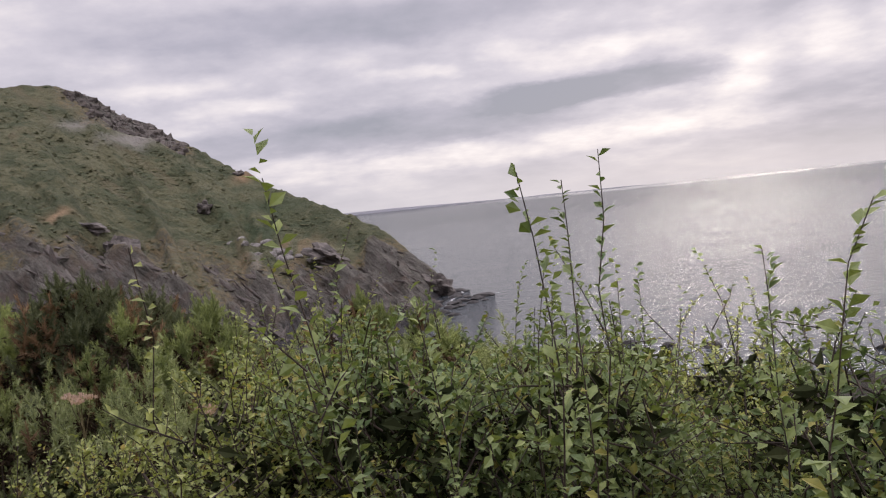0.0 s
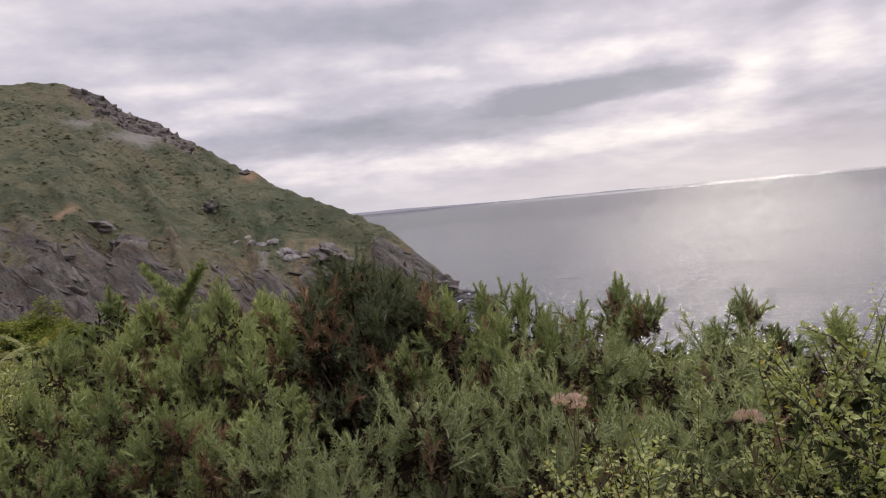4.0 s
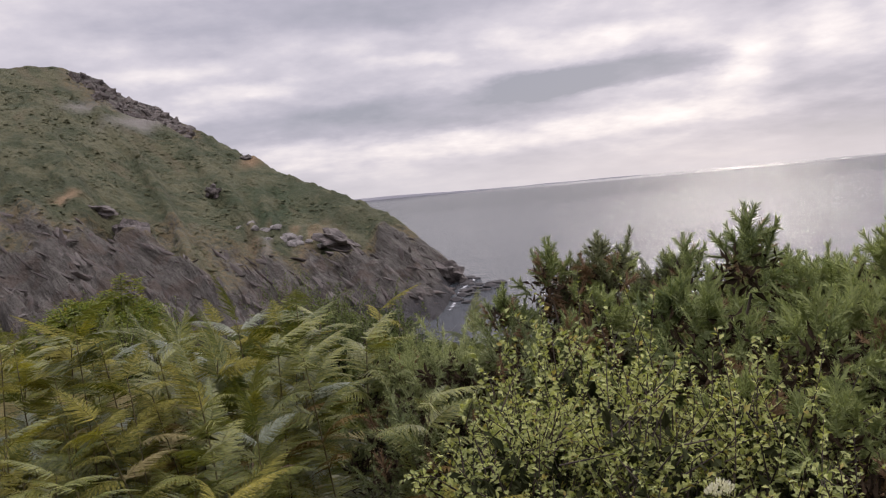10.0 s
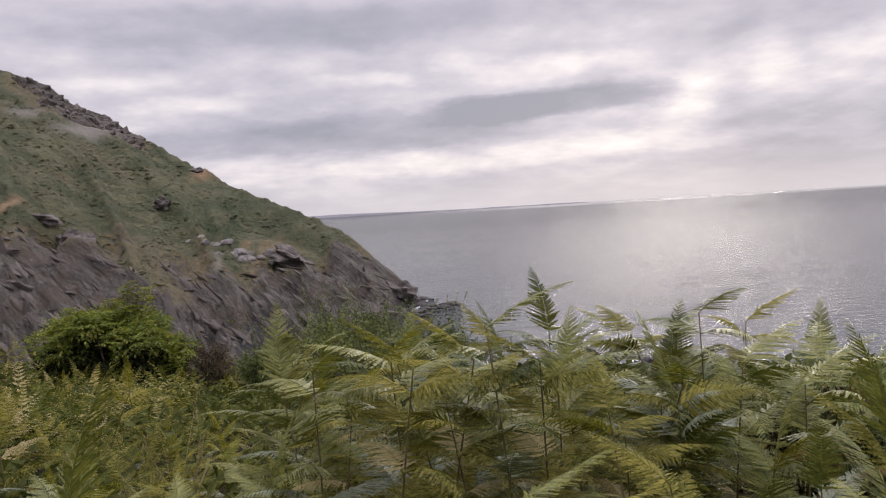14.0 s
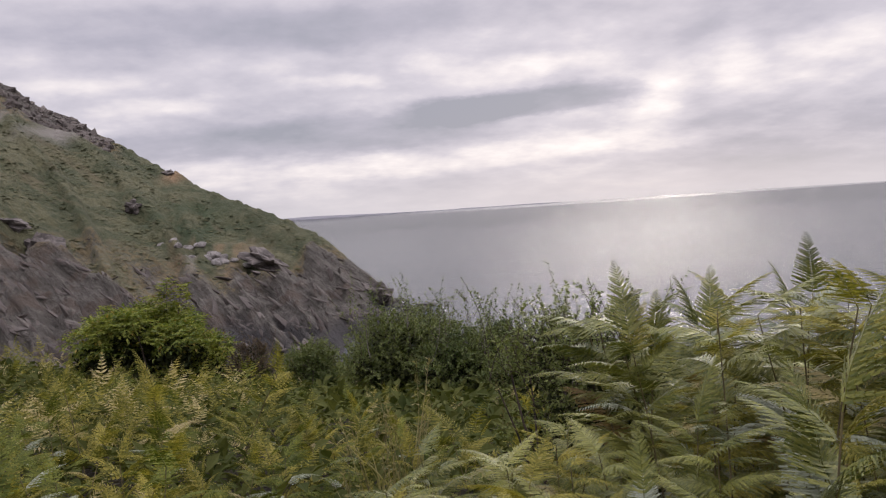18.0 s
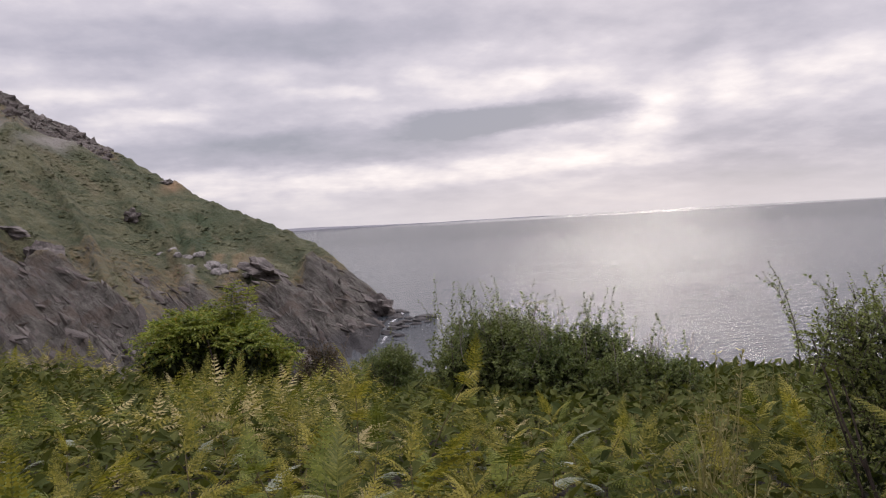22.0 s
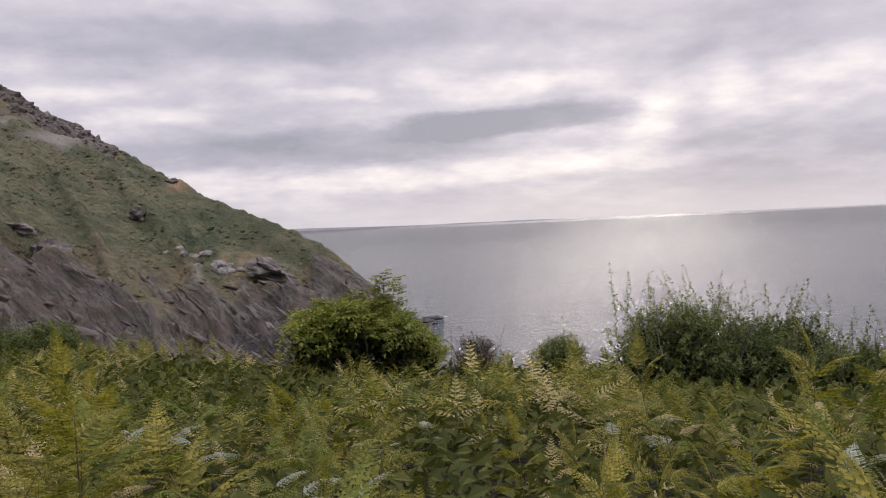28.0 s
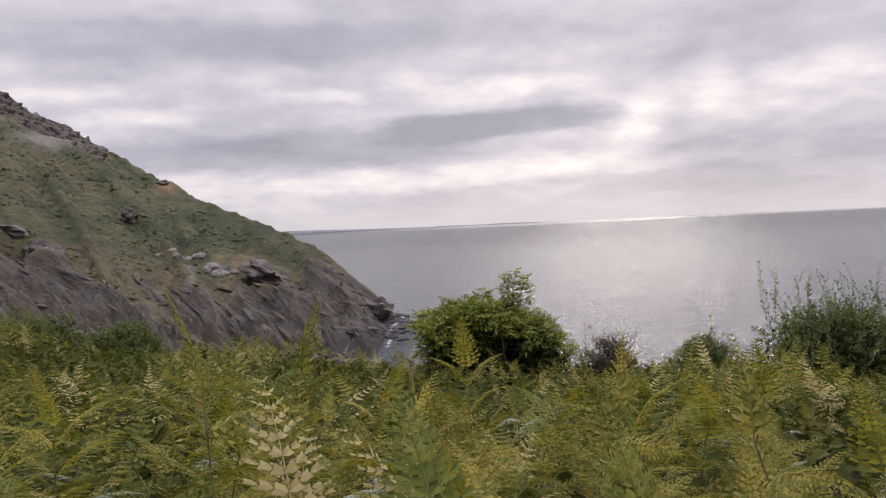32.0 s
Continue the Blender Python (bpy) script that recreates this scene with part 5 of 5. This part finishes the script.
def rock_mesh(seed, mat, flat):
    rng = np.random.default_rng(seed)
    bm = bmesh.new()
    bmesh.ops.create_icosphere(bm, subdivisions=3, radius=1.0)
    planes = [(unit(rng.normal(size=3)), rng.uniform(0.55, 0.85)) for _ in range(9)]
    for v in bm.verts:
        p = np.array(v.co)
        for n, d in planes:
            over = p @ n - d
            if over > 0:
                p = p - n * over * 0.9
        p = p * (1 + 0.10 * noise.noise(Vector(p * 2.3 + seed)) + 0.05 * noise.noise(Vector(p * 6 + seed)))
        v.co = (p[0] * 1.3, p[1], p[2] * flat)
    me = bpy.data.meshes.new("rock")
    bm.to_mesh(me)
    bm.free()
    me.materials.append(mat)
    return me


def scatter_rocks(name, label, mat, spots, flat, seed, group, water=False):
    kinds = [rock_mesh(seed + i, mat, flat) for i in range(4)]
    for i, (x, y, size) in enumerate(spots):
        z = 0.0 if water else float(land(np.array([x], float), np.array([y], float))[0][0])
        ob = tagged(new(name, kinds[i % 4]), label, "rock", group)
        ob.matrix_basis = Matrix.LocRotScale((x, y, z + size * flat * (0.15 if water else -0.15)), Euler((0, 0, i * 1.9)), (size,) * 3)


scatter_rocks("sea_rock", "low black wet rock awash off the point", M_ROCK_WET,
              [(29, 262, 2.2), (31, 259, 1.3), (27.5, 252, 1.6), (26, 246, 2.0), (29.5, 243, 1.5), (33.7, 241, 2.6), (36, 242, 1.8), (31.5, 236, 2.2), (27, 235, 2.0), (24, 230, 2.4), (29, 228, 1.5),
               (22, 222, 2.0), (33, 231, 1.2), (25, 224, 1.4), (19, 214, 2.0), (21, 208, 1.5)], 0.45, 200, "rocks off the point", True)
scatter_rocks("boulder", "pale grey limestone boulder lying on the ledge", M_ROCK_PALE,
              [(-28.7, 267, 2.4), (-25, 266, 1.7), (-32, 268, 1.9), (-36, 270, 2.2), (-22, 264, 1.6), (-30, 262, 1.8), (-40, 268, 1.5), (-26, 259, 2.6), (-34, 258, 1.8), (-38, 262, 1.5), (-44, 272, 1.4), (-18, 262, 1.4)],
              0.7, 210, "boulders on the ledge")
scatter_rocks("shore_rock", "dark rock at the water's edge below the slope", M_ROCK_WET,
              [(71, 119, 1.3), (74, 121, 0.9), (67, 122, 1.0), (79, 117, 1.2), (63, 126, 1.1), (58, 133, 1.5), (84, 116, 1.0), (52, 138, 1.2), (90, 113, 1.3), (96, 112, 1.0), (47, 144, 1.2)], 0.6, 220, "rocks on the near shore", True)


def surf_material():
    m, g = material("surf_foam")
    pos = g.node("ShaderNodeNewGeometry").outputs["Position"]
    a = g.noise(g.mapping(pos, scale=(0.35, 0.9, 1), rot=(0, 0, 0.3)), 0.55, 6, 0.7)
    edge = attr(g, "edge")
    keep = g.ramp(g.math("ADD", a, g.math("MULTIPLY", edge, 0.30)), 0.72, 0.86)
    p = g.node("ShaderNodeBsdfPrincipled")
    p.inputs["Base Color"].default_value, p.inputs["Roughness"].default_value = (0.36, 0.365, 0.37, 1), 0.8
    tr, mix = g.node("ShaderNodeBsdfTransparent"), g.node("ShaderNodeMixShader")
    g.put(mix.inputs[0], keep)
    g.l.new(tr.outputs[0], mix.inputs[1])
    g.l.new(p.outputs[0], mix.inputs[2])
    g.l.new(mix.outputs[0], g.node("ShaderNodeOutputMaterial").inputs[0])
    return m


def surf(points, wide, name="surf"):
    """A band of broken foam along the shore."""
    pts = np.array(points, float)
    s = np.linspace(0, 1, 60)
    k = np.linspace(0, 1, len(pts))
    c = np.stack([np.interp(s, k, pts[:, 0]), np.interp(s, k, pts[:, 1])], -1)
    d = unit(np.gradient(c, axis=0))
    nrm = np.stack([-d[:, 1], d[:, 0]], -1)
    rows = np.linspace(-1, 1, 9)
    v = c[:, None] + nrm[:, None] * (rows * wide)[None, :, None]
    v = np.concatenate([v, np.full(v.shape[:2] + (1,), 0.06)], -1).reshape(-1, 3)
    i = (np.arange(59)[:, None] * 9 + np.arange(8)[None]).ravel()
    f = np.stack([i, i + 9, i + 10, i + 1], -1)
    e = np.tile(1 - np.abs(rows) ** 1.5 * 1.6, 60)
    return tagged(new(name, tri_mesh(name, v, f, M_SURF, True, (("edge", e),))), "thin white surf breaking round the rocks", "surf", kind="stuff")


M_SURF = surf_material()
surf([(31, 262), (28, 250), (23, 236), (18, 211), (15, 197)], 1.8)
surf([(40, 245), (35, 243), (30, 242), (25, 240)], 1.2)
surf([(112, 104), (96, 110), (78, 118), (66, 123), (54, 136), (42, 150)], 1.6)

# ---------------------------------------------------------------- scrub and crags on the far hill
def lump(seed, rough, levels=2):
    bm = bmesh.new()
    bmesh.ops.create_icosphere(bm, subdivisions=levels, radius=1.0)
    for v in bm.verts:
        v.co = v.co * (1 + rough * noise.noise(v.co * 1.7 + Vector((seed, 0, 0))) + rough * 0.6 * noise.noise(v.co * 4.0 + Vector((0, seed, 0))))
    pv, pf = np.array([v.co[:] for v in bm.verts]), np.array([[v.index for v in f.verts] for f in bm.faces])
    bm.free()
    return pv, pf


def hill_spots(count, seed, want):
    """Random places on the far hill's face, kept where want() says so."""
    rng = np.random.default_rng(seed)
    az = np.radians(rng.uniform(-27, 7.2, count))
    r = rng.uniform(130, 412, count) ** 1.0
    x, y = HUB[0] + r * np.sin(az), HUB[1] + r * np.cos(az)
    z, bare, pale, dry, wet, hill = land(x, y)
    rr = np.interp(np.degrees(az), RIDGE_AZ, RIDGE_R)
    keep = (hill > 0.9) & (r < rr - 2.0) & want(x, y, z, bare, pale, dry, rng) & (z > 1.0)
    return np.stack([x, y, z], -1)[keep], rng, (rr - r)[keep]


def scrub_material():
    m, g = material("hill_scrub")
    geo = g.node("ShaderNodeNewGeometry")
    n = g.noise(geo.outputs["Position"], 1.6, 5, 0.7)
    c = g.mix(geo.outputs["Random Per Island"], (0.088, 0.098, 0.048), (0.140, 0.132, 0.070))
    finish(g, g.mix(g.ramp(n, 0.45, 0.65, 0, 0.5), c, (0.070, 0.078, 0.040)), 0.95, spec=0.1)
    return m


def crag_material():
    m, g = material("crag_rock")
    geo = g.node("ShaderNodeNewGeometry")
    n, k = g.noise(geo.outputs["Position"], 0.7, 6, 0.7), g.noise(geo.outputs["Position"], 3.0, 4, 0.65)
    c = g.mix(geo.outputs["Random Per Island"], (0.074, 0.064, 0.058), (0.155, 0.137, 0.123))
    c = g.mix(g.ramp(n, 0.50, 0.64, 0, 0.6), c, (0.110, 0.082, 0.064))
    finish(g, g.mix(g.ramp(k, 0.56, 0.72, 0, 0.4), c, (0.20, 0.182, 0.165)), 0.9, k, 1.0, 0.5, 0.2)
    return m


p, rng, _ = hill_spots(14000, 301, lambda x, y, z, bare, pale, dry, rng: (bare < 0.45) & (pale < 0.3) & (dry < 0.4) & (fbm(x / 16, y / 16, 3, 303) + 0.25 * rng.normal(size=len(x)) > -0.02))
scrub = Tris()
for i in range(3):
    q = p[i::3]
    n = len(q)
    side, fwd, up = frames_along(np.stack([np.cos(np.arange(n)), np.sin(np.arange(n)), np.full(n, 0.02)], -1), np.zeros(n))
    s = 0.30 + 0.65 * rng.random(n) ** 1.5
    scrub.stamp(*lump(i + 1, 0.5, 1), q, side, fwd, up, np.stack([s, s * 1.2, s * rng.uniform(0.08, 0.18, n)], -1))
tagged(new("hill_scrub", scrub.mesh("hill_scrub", scrub_material())), "low dark gorse and heather scrub dotted over the hill", "scrub", kind="stuff")

p, rng, room = hill_spots(15000, 305, lambda x, y, z, bare, pale, dry, rng: (bare > 0.6) & (dry < 0.5) & (rng.random(len(x)) < 0.16))
crag = Tris()
for i in range(4):
    q, left = p[i::4], room[i::4]
    n = len(q)
    d = np.array([0.74, -0.22, -0.60]) + rng.normal(size=(n, 3)) * 0.38
    side, fwd, up = frames_along(d, rng.normal(size=n) * 0.35)
    s = (0.40 + 1.3 * rng.random(n) ** 2.0) * np.clip(left / 18, 0.4, 1)
    crag.stamp(*lump(i + 11, 0.55, 1), q - np.array([0, 0, 0.45]) * s[:, None], side, fwd, up, np.stack([s * 0.8, s * rng.uniform(2.2, 5.0, n), s * 0.35], -1))
tagged(new("crags", crag.mesh("crags", crag_material())), "tilted beds of grey-brown rock along the foot of the hill", "rock", kind="stuff")

# pale crags along the crest
p, rng, room = hill_spots(16000, 307, lambda x, y, z, bare, pale, dry, rng: (bare > 0.5) & (z > 55))
crest = Tris()
n = len(p)
side, fwd, up = frames_along(rng.normal(size=(n, 3)) * np.array([1, 1, 0.4]), rng.normal(size=n) * 0.4)
s = 0.5 + 2.0 * rng.random(n) ** 2.5
crest.stamp(*lump(31, 0.6, 1), p - np.array([0, 0, 0.5]) * s[:, None], side, fwd, up, np.stack([s, s * 1.6, s * 0.9], -1))
if n:
    tagged(new("crest_crags", crest.mesh("crest_crags", crag_material())), "broken grey crags along the crest", "rock", kind="stuff")


# overhanging beds that shade the hollows in the cliff
def overhang(name, label, x, y, z, long, deep, thick, dip, turn, seed):
    pv, pf = lump(seed, 0.7, 3)
    ob = tagged(new(name, tri_mesh(name, pv, pf, M_CRAG)), label, "rock", "overhangs in the cliff")
    ob.matrix_basis = Matrix.LocRotScale((x, y, z), Euler((0, dip, turn)), (long, deep, thick))


M_CRAG = rock_material("dark_cliff_rock", (0.052, 0.045, 0.041), (0.130, 0.113, 0.101))
overhang("rock_overhang", "long dark bed of rock overhanging a sea cave", -12.5, 256.5, 16.6, 6.5, 4.5, 2.6, 0.42, 0.0, 401)
overhang("rock_overhang", "low dark bed of rock under the sea cave", -8.0, 252.5, 10.2, 6.5, 4.0, 2.2, 0.45, 0.1, 402)
overhang("rock_overhang", "turf-capped rock brow above a shallow cave", -83.0, 256.5, 32.6, 5.0, 5.0, 2.4, 0.20, 0.3, 403)
overhang("rock_overhang", "rounded brown buttress below the shallow cave", -73.5, 249.5, 25.5, 5.0, 4.5, 4.2, 0.3, 0.2, 404)
overhang("rock_overhang", "small knob of rock on the skyline beside the path", -50.0, 352.5, 50.3, 2.2, 2.4, 1.8, 0.1, 0.0, 405)
overhang("rock_overhang", "broken rock rib beside a dark cleft", -57.0, 302.5, 36.4, 2.8, 3.0, 2.6, 0.6, 0.0, 406)
overhang("rock_overhang", "dark blunt rock at the end of the point", 21.5, 255.5, 3.0, 5.0, 4.5, 3.6, 0.35, 0.0, 407)

# low coast across the water; distance haze is put into its pale colour
coast_az = np.linspace(-2.0, 40.0, 90)
coast_h = np.clip(3 + 5 * fbm(coast_az / 3.0, coast_az * 0, 4, 411) + 12 * smooth(10, 3, coast_az) - 8 * smooth(17, 26, coast_az), -2.5, 30)
cv = [(4750 * math.sin(radians(a)), 4750 * math.cos(radians(a)), h) for a, h in zip(coast_az, coast_h)]
cv += [(4750 * math.sin(radians(a)), 4750 * math.cos(radians(a)), -2) for a in coast_az]
cm, cg = material("far_coast")
finish(cg, cg.mix(cg.noise(None, 3.0, 3, 0.5), (0.50, 0.49, 0.53), (0.55, 0.54, 0.58)), 1.0, spec=0.0)
k = np.arange(89)
tagged(new("distant_coast", tri_mesh("distant_coast", cv, np.stack([k, k + 1, k + 91, k + 90], -1), cm)), "hazy low coast far across the bay", "coast", kind="structure")
